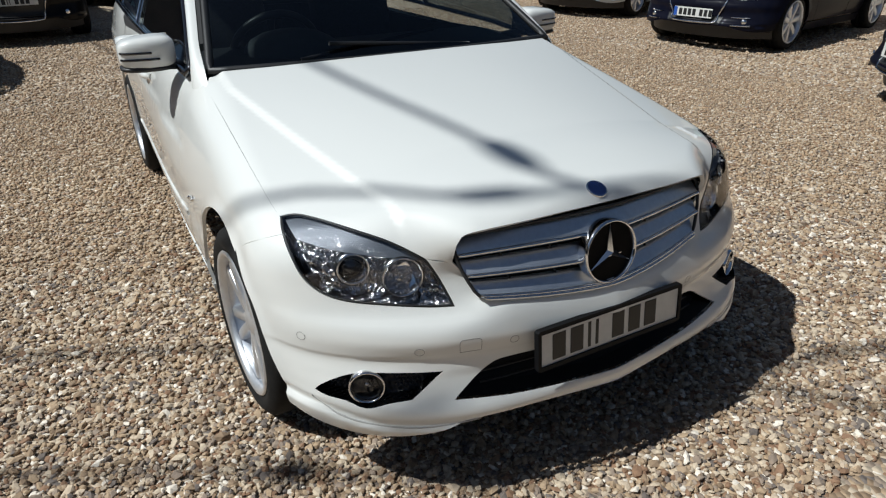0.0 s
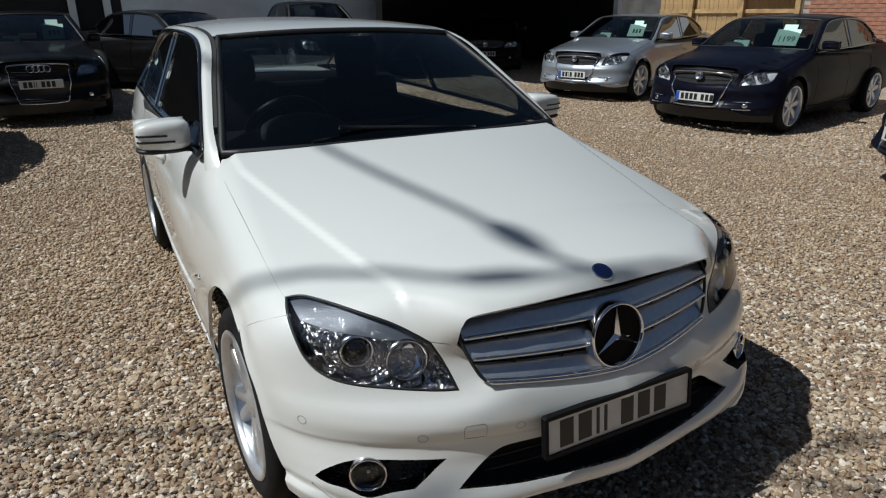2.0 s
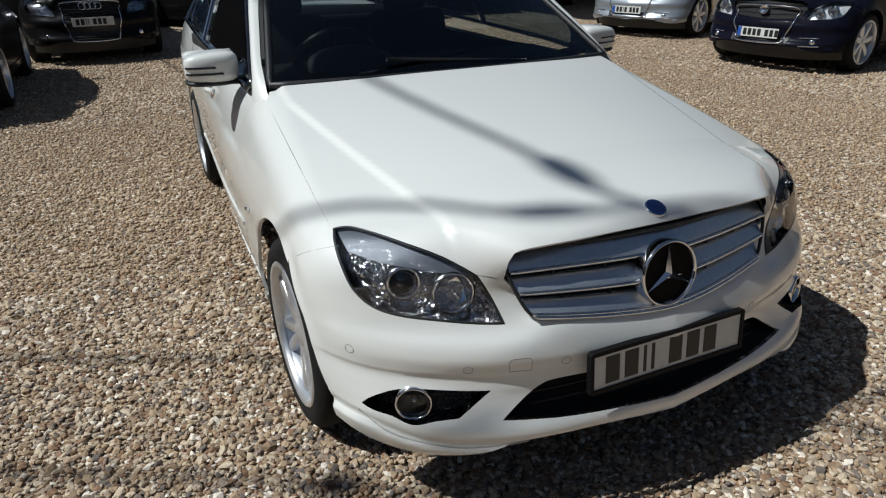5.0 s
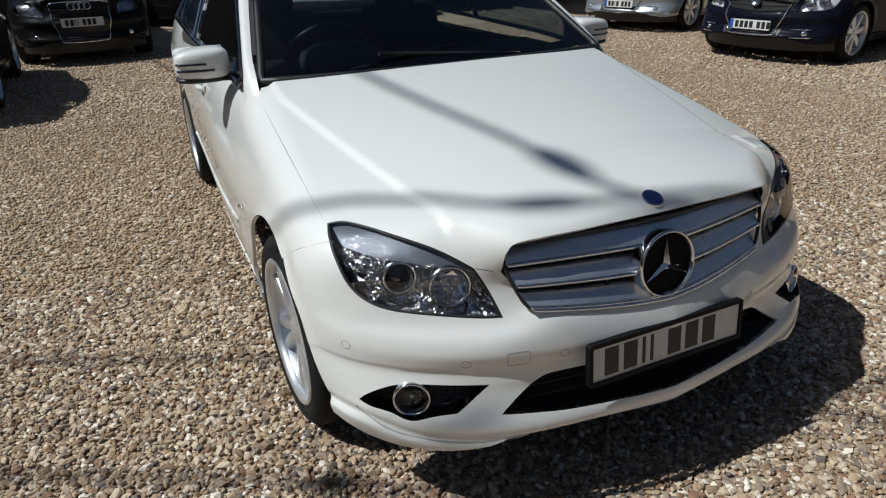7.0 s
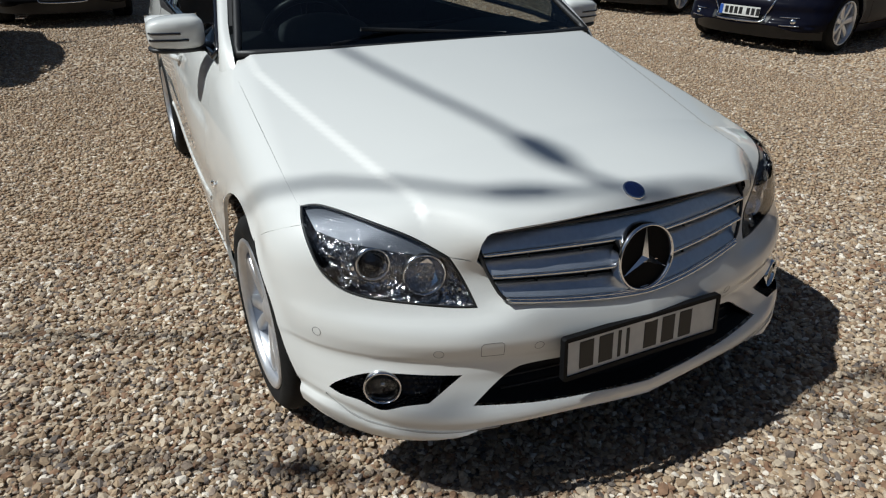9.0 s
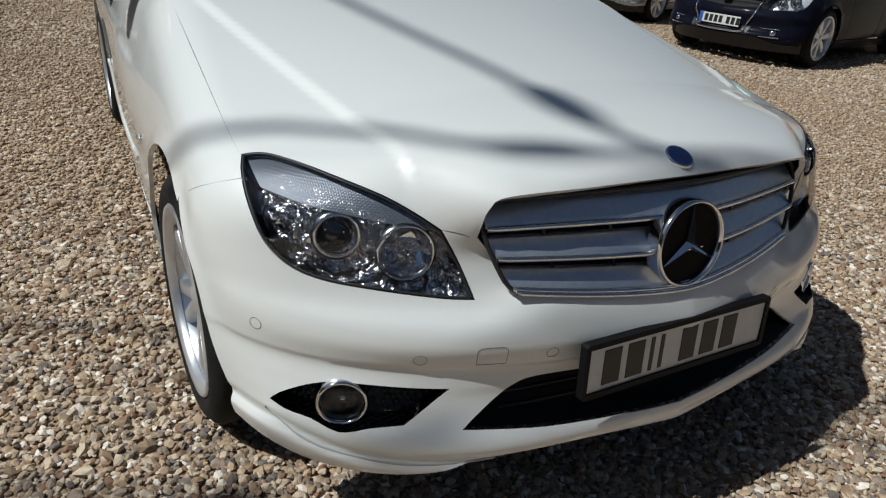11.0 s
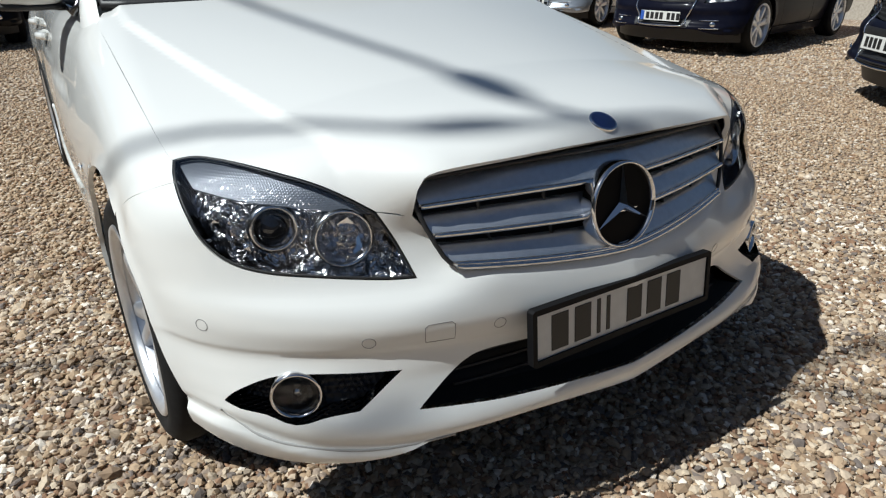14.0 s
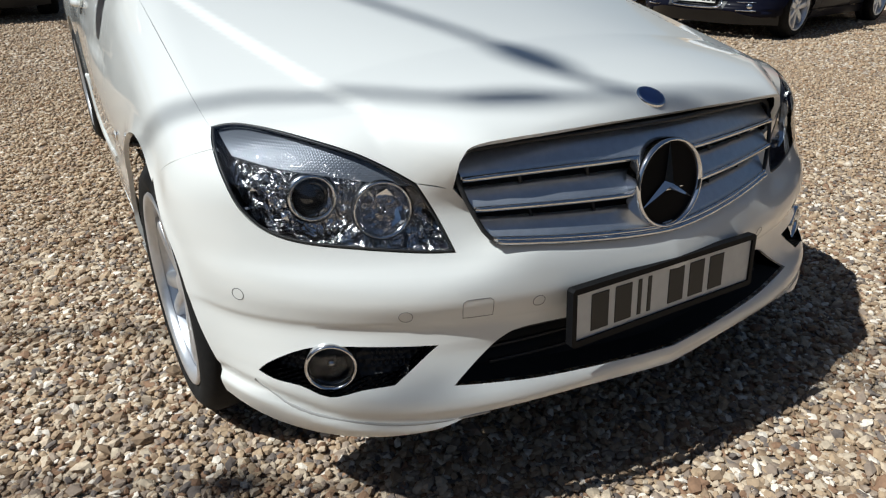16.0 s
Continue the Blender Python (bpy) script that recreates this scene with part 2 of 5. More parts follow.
def hood_z(ax, y):
    hc = curve([-0.78, -0.72, -0.68, -0.62, -0.4, 0, 0.3, 0.56], [0.75, 0.805, 0.826, 0.842, 0.874, 0.927, 0.966, 1.0], y)
    drop = (0.035 + 0.06 * np.clip((0.5 - y) / 0.8, 0, 1)) * (ax / 0.75) ** 2.3
    xr = 0.54 + 0.17 * np.clip((y + 0.45) / 0.85, 0, 1)
    return hc - drop + 0.012 * sstep(0.013, -0.013, ax - xr) * sstep(-0.62, -0.40, y)


def body(p):
    """Below 0 inside the body, above 0 outside; near the skin about the distance in metres."""
    x, y, z = p[..., 0], p[..., 1], p[..., 2]
    ax = np.abs(x)
    zz = z - 0.05 * sstep(0.1, 1.3, y)
    w = curve([0.12, 0.25, 0.33, 0.40, 0.5, 0.62, 0.72, 0.80, 0.88, 0.96], [0.82, 0.86, 0.878, 0.884, 0.883, 0.886, 0.872, 0.85, 0.82, 0.775], zz)
    w = w - 0.07 * sstep(0.7, 2.7, y) - 0.07 * sstep(2.9, 4.2, y)
    nose = curve([0.15, 0.20, 0.25, 0.29, 0.335, 0.36, 0.40, 0.43, 0.47, 0.52, 0.55, 0.58, 0.64, 0.71, 0.80], [0.70, 0.728, 0.772, 0.790, 0.780, 0.754, 0.735, 0.740, 0.750, 0.757, 0.742, 0.708, 0.67, 0.65, 0.62], z)
    nose = nose + 0.016 * np.clip(1 - ax / 0.3, 0, 1) ** 1.5 * sstep(0.63, 0.57, z)
    long, n = nose - 0.25, 2.2 + 0.8 * sstep(0.47, 0.37, z)
    front = np.maximum((-0.25 - y) / long, 0)
    q = front**1.945 + (ax / w) ** n - 1
    a = q / np.maximum(np.hypot(n * (ax / w) ** (n - 1) / w, 1.945 * np.maximum(front, 1e-6) ** 0.945 / long), 0.6)
    a = a - 0.085 * sstep(0.66, 0.80, z) * sstep(0.56, 0.38, ax) * sstep(-0.3, -0.5, y)
    # bumper lip, and the soft crease along the bumper and the doors
    lip = 0.284 + 0.030 * sstep(0.66, 0.82, ax)
    a = a - (0.010 * sstep(lip + 0.012, lip - 0.014, z) - 0.006 * np.exp(-(((z - lip - 0.008) / 0.014) ** 2))) * sstep(-0.2, -0.4, y)
    a = a - 0.020 * np.exp(-(((z - 0.582) / 0.026) ** 2)) * sstep(0.46, 0.30, ax) * sstep(-0.3, -0.5, y)
    a = a - 0.0040 * sstep(0.460, 0.472, z) * sstep(0.60, 0.50, z) * sstep(-0.25, -0.45, y)
    a = a + 0.008 * sstep(0.70, 0.725, zz) * sstep(0.4, 0.8, y)
    a = a - 0.012 * np.exp(-(((np.hypot(y, z - 0.32) - 0.36) / 0.03) ** 2)) * sstep(0.7, 0.85, ax)
    h = np.where(y < 0.56, hood_z(ax, y), curve([0.56, 1.2, 2.6, 3.0, 3.6, 3.8], [1.0, 0.96, 1.0, 1.03, 1.02, 0.95], y) - 0.03 * (ax / 0.75) ** 2)
    f = smax(a, (z - h) * 0.95, 0.09)
    return smax(f, y - 3.80, 0.10)


def cast(o, d, off=0.0, far=2.4, n=160):
    """Where rays from o along d first meet the skin (moved out by off)."""
    hi, lo = np.full(len(o), np.nan), np.zeros(len(o))
    for k in range(1, n + 1):
        b = far * k / n
        hit = np.isnan(hi) & (body(o + d * b) - off <= 0)
        lo[hit], hi[hit] = b - far / n, b
    hi = np.where(np.isnan(hi), far, hi)
    for _ in range(18):
        m = (lo + hi) / 2
        s = body(o + d * m[:, None]) - off <= 0
        hi, lo = np.where(s, m, hi), np.where(s, lo, m)
    return o + d * hi[:, None]


def skin_normal(p):
    e, g = 0.004, []
    for k in range(3):
        d = np.zeros(3)
        d[k] = e
        g.append(body(p + d) - body(p - d))
    g = np.stack(g, -1)
    return g / np.maximum(np.linalg.norm(g, axis=-1, keepdims=True), 1e-9)


# ways of laying flat outlines on the skin: from the front (round an upright axis), from above, from the side
def front_uv(p):
    return np.stack([np.arctan2(p[:, 0], 0.2 - p[:, 1]) * 0.85, p[:, 2]], 1)


def front_on(q, off):
    a = q[:, 0] / 0.85
    o = np.stack([1.7 * np.sin(a), 0.2 - 1.7 * np.cos(a), q[:, 1]], 1)
    return cast(o, np.stack([-np.sin(a), np.cos(a), 0 * a], 1), off, 1.5)


def top_uv(p):
    return np.stack([p[:, 0], p[:, 1] + 0.5 * p[:, 2]], 1)


def top_on(q, off):
    o = np.stack([q[:, 0], q[:, 1] - 0.75, np.full(len(q), 1.5)], 1)
    return cast(o, np.tile([0, 0.4472, -0.8944], (len(q), 1)), off, 1.4)


def side_uv(p):
    return np.stack([p[:, 1], p[:, 2] + 0.5 * p[:, 0]], 1)


def side_on(q, off):
    o = np.stack([np.full(len(q), -1.4), q[:, 0], q[:, 1] + 0.7], 1)
    return cast(o, np.tile([0.8944, 0, -0.4472], (len(q), 1)), off, 1.3)


LAYS = {"front": (front_uv, front_on), "top": (top_uv, top_on), "side": (side_uv, side_on)}


def flat_line(lay, points, step=0.012, both=False):
    """A closed outline of skin points, laid flat. both: the points run down one half, from the middle to the middle."""
    uv = LAYS[lay][0]
    if both:
        points = list(points) + [(-p[0], *p[1:]) for p in points[::-1] if abs(p[0]) > 1e-6]
    q = uv(np.array([p[:3] for p in points], float))
    return spline([(*a, 1) if len(p) > 3 and p[3] else (*a, 0) for a, p in zip(q, points)], step)


LAID, CASTS = {}, {}


def lay_panel(lay, outline, holes=(), step=0.03, off=0.0, depth=0.012, gap=0.0):
    """A sheet on the skin with turned-in edges: points, faces, normals."""
    key = (lay, outline.tobytes(), tuple(h.tobytes() for h in holes), step, off, depth, gap)
    if key not in LAID:
        LAID[key] = lay_sheet(lay, outline, holes, step, off, depth, gap)
    p, f, n = LAID[key]
    return p.copy(), list(f), n.copy()


def lay_sheet(lay, outline, holes, step, off, depth, gap):
    if area(outline) < 0:
        outline = outline[::-1]
    if gap:
        outline = inset(outline, gap)
    v, f = fill(outline, holes, step)
    p = LAYS[lay][1](v, off)
    nr = skin_normal(p)
    fn = np.cross(p[f[:, 1]] - p[f[:, 0]], p[f[:, 2]] - p[f[:, 0]])
    flip = (fn * nr[f[:, 0]]).sum(1) < 0
    f[flip] = f[flip][:, ::-1]
    faces = [tuple(t) for t in f]
    if depth:
        count = {}
        for t in faces:
            for i in range(3):
                a, b = t[i], t[(i + 1) % 3]
                k = (min(a, b), max(a, b))
                count[k] = None if k in count else (a, b)
        rim = [e for e in count.values() if e]
        ids = sorted({i for e in rim for i in e})
        at, k = {}, len(p)
        for j, i in enumerate(ids):
            at[i] = (k + j, k + len(ids) + j)
        inner = LAYS[lay][1](v[ids], off - depth) if abs(depth) > 0.02 else p[ids] - nr[ids] * depth
        p = np.concatenate([p, p[ids], inner])
        out = np.zeros((len(ids), 3))
        where = {i: j for j, i in enumerate(ids)}
        for a, b in rim:
            e = np.cross(p[b] - p[a], nr[a])
            e /= max(np.linalg.norm(e), 1e-9)
            out[where[a]] += e
            out[where[b]] += e
        out /= np.maximum(np.linalg.norm(out, axis=1, keepdims=True), 1e-9)
        nr = np.concatenate([nr, out, out])
        faces += [(at[b][0], at[a][0], at[a][1], at[b][1]) for a, b in rim]
    return p, faces, nr


def panel(name, mat, parent, lay, outline, holes=(), step=0.03, off=0.0, depth=0.012, gap=0.0, label="", mirror=False):
    p, f, n = lay_panel(lay, outline, holes, step, off, depth, gap)
    if mirror:
        p, f = mirrored(p, f)
        n = n * (-1, 1, 1)
    return mesh_object(name, p, f, mat, parent, label, n)


def on_skin(lay, outline, off=0.0):
    outline = np.ascontiguousarray(outline, float)
    key = (lay, outline.tobytes(), off)
    if key not in CASTS:
        CASTS[key] = LAYS[lay][1](outline, off)
    return CASTS[key].copy()


# a slanting lay for the lamps, seen from the corner above
LAMP_D = np.array([0.50, 0.60, -0.62])
LAMP_D /= np.linalg.norm(LAMP_D)
LAMP_A = np.array([0.60, -0.50, 0.0]) / math.hypot(0.6, 0.5)
LAMP_B = np.cross(LAMP_A, LAMP_D)


def lamp_uv(p):
    return np.stack([p @ LAMP_A, p @ LAMP_B], 1)


def lamp_on(q, off):
    o = q[:, :1] * LAMP_A + q[:, 1:] * LAMP_B
    o = o - LAMP_D * 1.6
    return cast(o, np.tile(LAMP_D, (len(q), 1)), off, 2.4)


LAYS["lamp"] = (lamp_uv, lamp_on)

LAMP_TOP = [(-0.783, -0.289, 0.784, 1), (-0.750, -0.312, 0.794), (-0.718, -0.36, 0.796), (-0.65, -0.462, 0.786), (-0.575, -0.534, 0.76), (-0.501, -0.584, 0.711, 1)]
LAMP_LOW = [(-0.474, -0.607, 0.656), (-0.447, -0.636, 0.584, 1), (-0.51, -0.614, 0.588), (-0.605, -0.572, 0.600), (-0.693, -0.523, 0.612), (-0.749, -0.481, 0.631),
            (-0.783, -0.443, 0.666), (-0.798, -0.40, 0.718)]


def snapped(points, a=0.010):
    """The lamp's edge on the skin, close set; the first and last are corners."""
    q = spline([(*lamp_uv(np.array([p[:3]]))[0], 1 if len(p) > 3 else 0) for p in points], a, False)
    return [tuple(p) for p in lamp_on(q, 0.0)]


TOP_EDGE = snapped(LAMP_TOP)
LOW_EDGE = snapped([LAMP_TOP[-1], *LAMP_LOW, (-0.797, -0.345, 0.757, 1)])
OUT_EDGE = snapped([(-0.797, -0.345, 0.757, 1), (-0.793, -0.318, 0.773), LAMP_TOP[0]])
LAMP_EDGE = TOP_EDGE[:-1] + LOW_EDGE[:-1] + OUT_EDGE[:-1]
SEAM_MID = side_on(side_uv(np.array([[-0.856, -0.279, 0.724], [-0.886, -0.176, 0.660]])), 0.0)
SEAM = [(*LOW_EDGE[-1], 1), tuple(SEAM_MID[0]), (*SEAM_MID[1], 1)]
HOOD_SIDE = [(-0.787, -0.229, 0.796), (-0.781, 0.051, 0.853), (-0.772, 0.386, 0.917), (-0.768, 0.50, 0.938, 1), (-0.742, 0.545, 0.965, 1)]


DOOR_LINE = [(-0.792, 0.588, 0.928), (-0.848, 0.602, 0.84), (-0.885, 0.607, 0.62), (-0.872, 0.604, 0.300, 1)]


def arch(y0, a0, a1, r=0.376, x=-0.882, z0=0.318, n=7):
    return [(x, y0 + r * math.cos(radians(a)), z0 + r * math.sin(radians(a))) for a in np.linspace(a0, a1, n)]


def wheel(parent, x, y, side, radius=0.318, rim=0.238, spokes=5, twin=True, mat=None, detail=56):
    """A wheel: tyre, rim, spokes, hub cap, disc. side: -1 faces to minus x."""
    hub = new("wheel")
    hub.parent = parent
    hub.matrix_basis = pose(x, y, radius) @ Matrix.Diagonal((-side, 1, 1, 1))
    r, q = radius, rim
    w = 0.112
    t = [(q - 0.004, -w + 0.016), (q + 0.012, -w + 0.006), (q + 0.035, -w - 0.002), (r - 0.03, -w + 0.002), (r - 0.008, -w + 0.018), (r, -w + 0.035), (r, -0.012), (r - 0.006, -0.01), (r - 0.006, 0.0), (r, 0.002), (r, w - 0.035),
         (r - 0.008, w - 0.018), (r - 0.03, w), (q, w - 0.01)]
    v, f = lathe(t, detail)
    mesh_object("tyre", v, [a[::-1] for a in f], RUBBER, hub)
    d = [(q + 0.004, -w + 0.008), (q - 0.004, -w + 0.004), (q - 0.014, -w + 0.016), (q - 0.02, -w + 0.05), (q - 0.035, 0.03), (q - 0.02, w - 0.01)]
    v, f = lathe(d, detail)
    mesh_object("rim", v, [a[::-1] for a in f], GREY_METAL, hub)
    v, f = lathe([(q + 0.006, -w + 0.006), (q + 0.002, -w + 0.001), (q - 0.008, -w + 0.002), (q - 0.016, -w + 0.014), (q - 0.018, -w + 0.024)], detail)
    mesh_object("rim_lip", v, [a[::-1] for a in f], mat or ALLOY, hub)
    v, f = lathe([(0.001, -0.01), (q * 0.68, -0.01), (q * 0.7, -0.004), (q * 0.7, 0.01)], 36)
    mesh_object("brake_disc", v, [a[::-1] for a in f], GREY_METAL, hub)
    v, f = lathe([(0.001, -0.088), (0.03, -0.087), (0.036, -0.083), (0.05, -0.078), (0.062, -0.062), (0.07, -0.03)], 32)
    mesh_object("hub_cap", v, [a[::-1] for a in f], mat or ALLOY, hub)
    for k in range(spokes):
        a = 2 * math.pi * k / spokes + 0.4
        vs, fs = [], []
        for s in (-1, 1) if twin else (0,):
            sec = []
            for i in range(7):
                tt = i / 6
                rr = 0.045 + (q - 0.055) * tt
                cx = s * (0.010 + 0.036 * tt)
                half = (0.017 + 0.004 * tt) if twin else (0.030 + 0.008 * tt)
                dx = -0.080 - 0.012 * math.sin(math.pi * tt * 0.5) + 0.006 * tt
                sec.append([(dx + 0.03, cx - half * 1.1, rr), (dx + 0.006, cx - half, rr), (dx, cx - half * 0.6, rr), (dx, cx + half * 0.6, rr), (dx + 0.006, cx + half, rr), (dx + 0.03, cx + half * 1.1, rr)])
            b = len(vs)
            for row in sec:
                vs += row
            for i in range(6):
                for j in range(5):
                    c = b + i * 6 + j
                    fs.append((c, c + 1, c + 7, c + 6))
        vs = np.array(vs)
        ca, sa = math.cos(a), math.sin(a)
        vs = np.stack([vs[:, 0], vs[:, 1] * ca - vs[:, 2] * sa, vs[:, 1] * sa + vs[:, 2] * ca], 1)
        mesh_object("spoke", vs, fs, mat or ALLOY, hub)
    return hub


def number_plate(name, parent, m, chars, framed=True, blue=False):
    """A plate with a plain dark bar for every character."""
    ob = new(name)
    ob.parent = parent
    ob.matrix_basis = m
    part("plate", box((0.515, 0.004, 0.109), (0, -0.006, 0), 0.0018), PLATE_WHITE, ob)
    if framed:
        outer = [(-0.262, -0.056), (-0.256, -0.061), (0.256, -0.061), (0.262, -0.056), (0.262, 0.056), (0.256, 0.061), (-0.256, 0.061), (-0.262, 0.056)]
        inner = [(-0.251, -0.049), (0.251, -0.049), (0.251, 0.049), (-0.251, 0.049)]
        o, i = spline([(*p, 1) for p in outer], 0.02), spline([(*p, 1) for p in inner], 0.02)
        v, f = fill(o, [i], 0.02)
        top = np.stack([v[:, 0], np.full(len(v), -0.013), v[:, 1]], 1)
        bm = bmesh.new()
        vv = [bm.verts.new(p) for p in top]
        for t in f:
            bm.faces.new([vv[k] for k in t])
        g = bmesh.ops.extrude_face_region(bm, geom=bm.faces[:])
        bmesh.ops.translate(bm, vec=(0, 0.018, 0), verts=[e for e in g["geom"] if isinstance(e, bmesh.types.BMVert)])
        bmesh.ops.recalc_face_normals(bm, faces=bm.faces)
        part("plate_frame", bm, FRAME_BLACK, ob, "black plastic plate surround")
    x = -0.215 if not blue else -0.19
    for c in chars:
        w = {"w": 0.050, "i": 0.016, " ": 0.0}[c]
        if w:
            part("bar", box((w - 0.006, 0.002, 0.077), (x + w / 2, -0.0085, 0), 0.0006), PLATE_BLACK, ob)
        x += (w + 0.011) if w else 0.033
    if blue:
        part("blue_band", box((0.045, 0.002, 0.105), (-0.235, -0.0085, 0), 0.0006), PLATE_BLUE, ob)
    return ob


def lamp_unit(car, mirror):
    """A clear headlamp: lens over a chrome tray, projector, reflector bowl and a ribbed brow."""
    sgn = -1 if mirror else 1
    line = flat_line("lamp", LAMP_EDGE, 0.012)
    lamp = new("headlight")
    lamp.parent = car
    flip = (lambda v, f: mirrored(v, f)) if mirror else (lambda v, f: (v, f))
    panel("lens", LENS, lamp, "lamp", line, step=0.02, gap=0.0035, depth=0.0, off=0.001, mirror=mirror, label="clear headlight lens").visible_shadow = False
    panel("housing", TRAY, lamp, "lamp", line, step=0.012, gap=0.005, off=-0.046, depth=-0.044, mirror=mirror, label="dark chrome lamp tray")
    edge = on_skin("lamp", inset(line, 0.004), -0.001)
    mesh_object("seal", *flip(*tube(edge, 0.0024, 6, True)), PLASTIC, lamp)
    brow = flat_line("lamp", [*[(p[0] * 0.996, p[1], p[2] - 0.004, *p[3:]) for p in LAMP_TOP], (-0.585, -0.552, 0.724), (-0.655, -0.508, 0.733), (-0.72, -0.448, 0.738), (-0.775, -0.375, 0.748, 1)], 0.012)
    panel("brow", BROW, lamp, "lamp", brow, step=0.016, gap=0.003, off=-0.012, depth=0.010, mirror=mirror, label="ribbed grey upper reflector")

    def aimed(name, centre, axis, profile, mat, n=32, label="", smooth=True):
        v, f = lathe(profile, n, "y")
        if not smooth:
            v = v + np.random.default_rng(7).uniform(-0.0035, 0.0035, v.shape) * (np.hypot(v[:, :1], v[:, 2:]) < 0.045)
        m = Vector((0, -1, 0)).rotation_difference(Vector(axis).normalized()).to_matrix()
        v = np.array([m @ Vector(p) for p in v]) + np.array(centre)
        v, f = flip(v, f)
        return mesh_object(name, v, f, mat, lamp, label, smooth=smooth)

    ax = (-0.22, -0.95, 0.12)
    c = (-0.662, -0.478, 0.682)
    aimed("projector_ring", c, ax, [(0.034, 0.0), (0.036, -0.010), (0.041, -0.013), (0.047, -0.008), (0.050, 0.012), (0.052, 0.04)], LAMP_CHROME)
    aimed("projector_glass", c, ax, [(0.001, -0.016), (0.012, -0.0145), (0.022, -0.010), (0.031, -0.002), (0.035, 0.004)], GLOSS_BLACK, label="dark projector lens")
    c = (-0.558, -0.558, 0.665)
    aimed("reflector_ring", c, ax, [(0.046, 0.004), (0.050, -0.006), (0.056, -0.004), (0.058, 0.02)], LAMP_CHROME)
    aimed("reflector_bowl", c, ax, [(0.047, 0.0), (0.043, 0.012), (0.035, 0.022), (0.024, 0.028), (0.012, 0.031), (0.001, 0.032)], BOWL_CHROME, 11, smooth=False)
    aimed("bulb", c, ax, [(0.001, -0.004), (0.007, -0.002), (0.009, 0.006), (0.009, 0.034)], CHROME, 12)
    # small faceted chrome beads added to make glints in the outer part and along the foot
    rnd = random.Random(4)
    for k in range(64):
        u = rnd.random()
        if k < 34:
            p = np.array([-0.775 + 0.075 * u, -0.425 + 0.03 * rnd.random() - 0.055 * u, 0.645 + 0.085 * rnd.random()])
        else:
            p = np.array([-0.73 + 0.25 * u, -0.452 - 0.145 * u, 0.622 + 0.028 * rnd.random() - 0.02 * u])
        bm = bmesh.new()
        bmesh.ops.create_icosphere(bm, subdivisions=1, radius=0.002 + 0.010 * rnd.random() ** 1.6)
        bmesh.ops.scale(bm, vec=(1.3, 0.7, 0.8), verts=bm.verts)
        bmesh.ops.rotate(bm, matrix=Euler((rnd.random() * 6, rnd.random() * 6, rnd.random() * 6)).to_matrix(), verts=bm.verts)
        bmesh.ops.translate(bm, vec=(p[0] * sgn, p[1] + 0.004, p[2]), verts=bm.verts)
        part("reflector_facet", bm, LAMP_CHROME, lamp)
    return lamp


def tray_material():
    """Dark chrome drawn into soft steps and flutes."""
    m = material("fluted_tray", (0.66, 0.65, 0.67), 0.20, 1.0)
    n, l = m.node_tree.nodes, m.node_tree.links
    tc, big, vo = n.new("ShaderNodeTexCoord"), n.new("ShaderNodeTexNoise"), n.new("ShaderNodeTexVoronoi")
    b0, b1 = n.new("ShaderNodeBump"), n.new("ShaderNodeBump")
    big.inputs["Scale"].default_value, big.inputs["Detail"].default_value, big.inputs["Distortion"].default_value = 26, 3, 1.2
    vo.inputs["Scale"].default_value = 34
    b0.inputs["Strength"].default_value, b0.inputs["Distance"].default_value = 0.9, 0.03
    b1.inputs["Strength"].default_value, b1.inputs["Distance"].default_value = 0.6, 0.010
    for t, p in ((big, b0), (vo, b1)):
        l.new(tc.outputs["Object"], t.inputs["Vector"])
    l.new(big.outputs["Fac"], b0.inputs["Height"])
    l.new(vo.outputs["Distance"], b1.inputs["Height"])
    l.new(b0.outputs["Normal"], b1.inputs["Normal"])
    l.new(b1.outputs["Normal"], n["Principled BSDF"].inputs["Normal"])
    return m


def brow_material():
    m = material("ribbed_brow", (0.20, 0.22, 0.26), 0.35, 0.3)
    n, l = m.node_tree.nodes, m.node_tree.links
    tc, vo, bp = n.new("ShaderNodeTexCoord"), n.new("ShaderNodeTexVoronoi"), n.new("ShaderNodeBump")
    vo.inputs["Scale"].default_value, vo.inputs["Randomness"].default_value = 260, 0.0
    bp.inputs["Strength"].default_value, bp.inputs["Distance"].default_value = 0.45, 0.002
    l.new(tc.outputs["Object"], vo.inputs["Vector"])
    l.new(vo.outputs["Distance"], bp.inputs["Height"])
    l.new(bp.outputs["Normal"], n["Principled BSDF"].inputs["Normal"])
    clear, mx = n.new("ShaderNodeBsdfTransparent"), n.new("ShaderNodeMixShader")
    mx.inputs["Fac"].default_value = 0.66
    l.new(clear.outputs["BSDF"], mx.inputs[1])
    l.new(n["Principled BSDF"].outputs["BSDF"], mx.inputs[2])
    l.new(mx.outputs["Shader"], n["Material Output"].inputs["Surface"])
    return m


TRAY = tray_material()
BROW = brow_material()
FRAME_BLACK = material("plate_surround", (0.006, 0.006, 0.007), 0.6, spec=0.15)

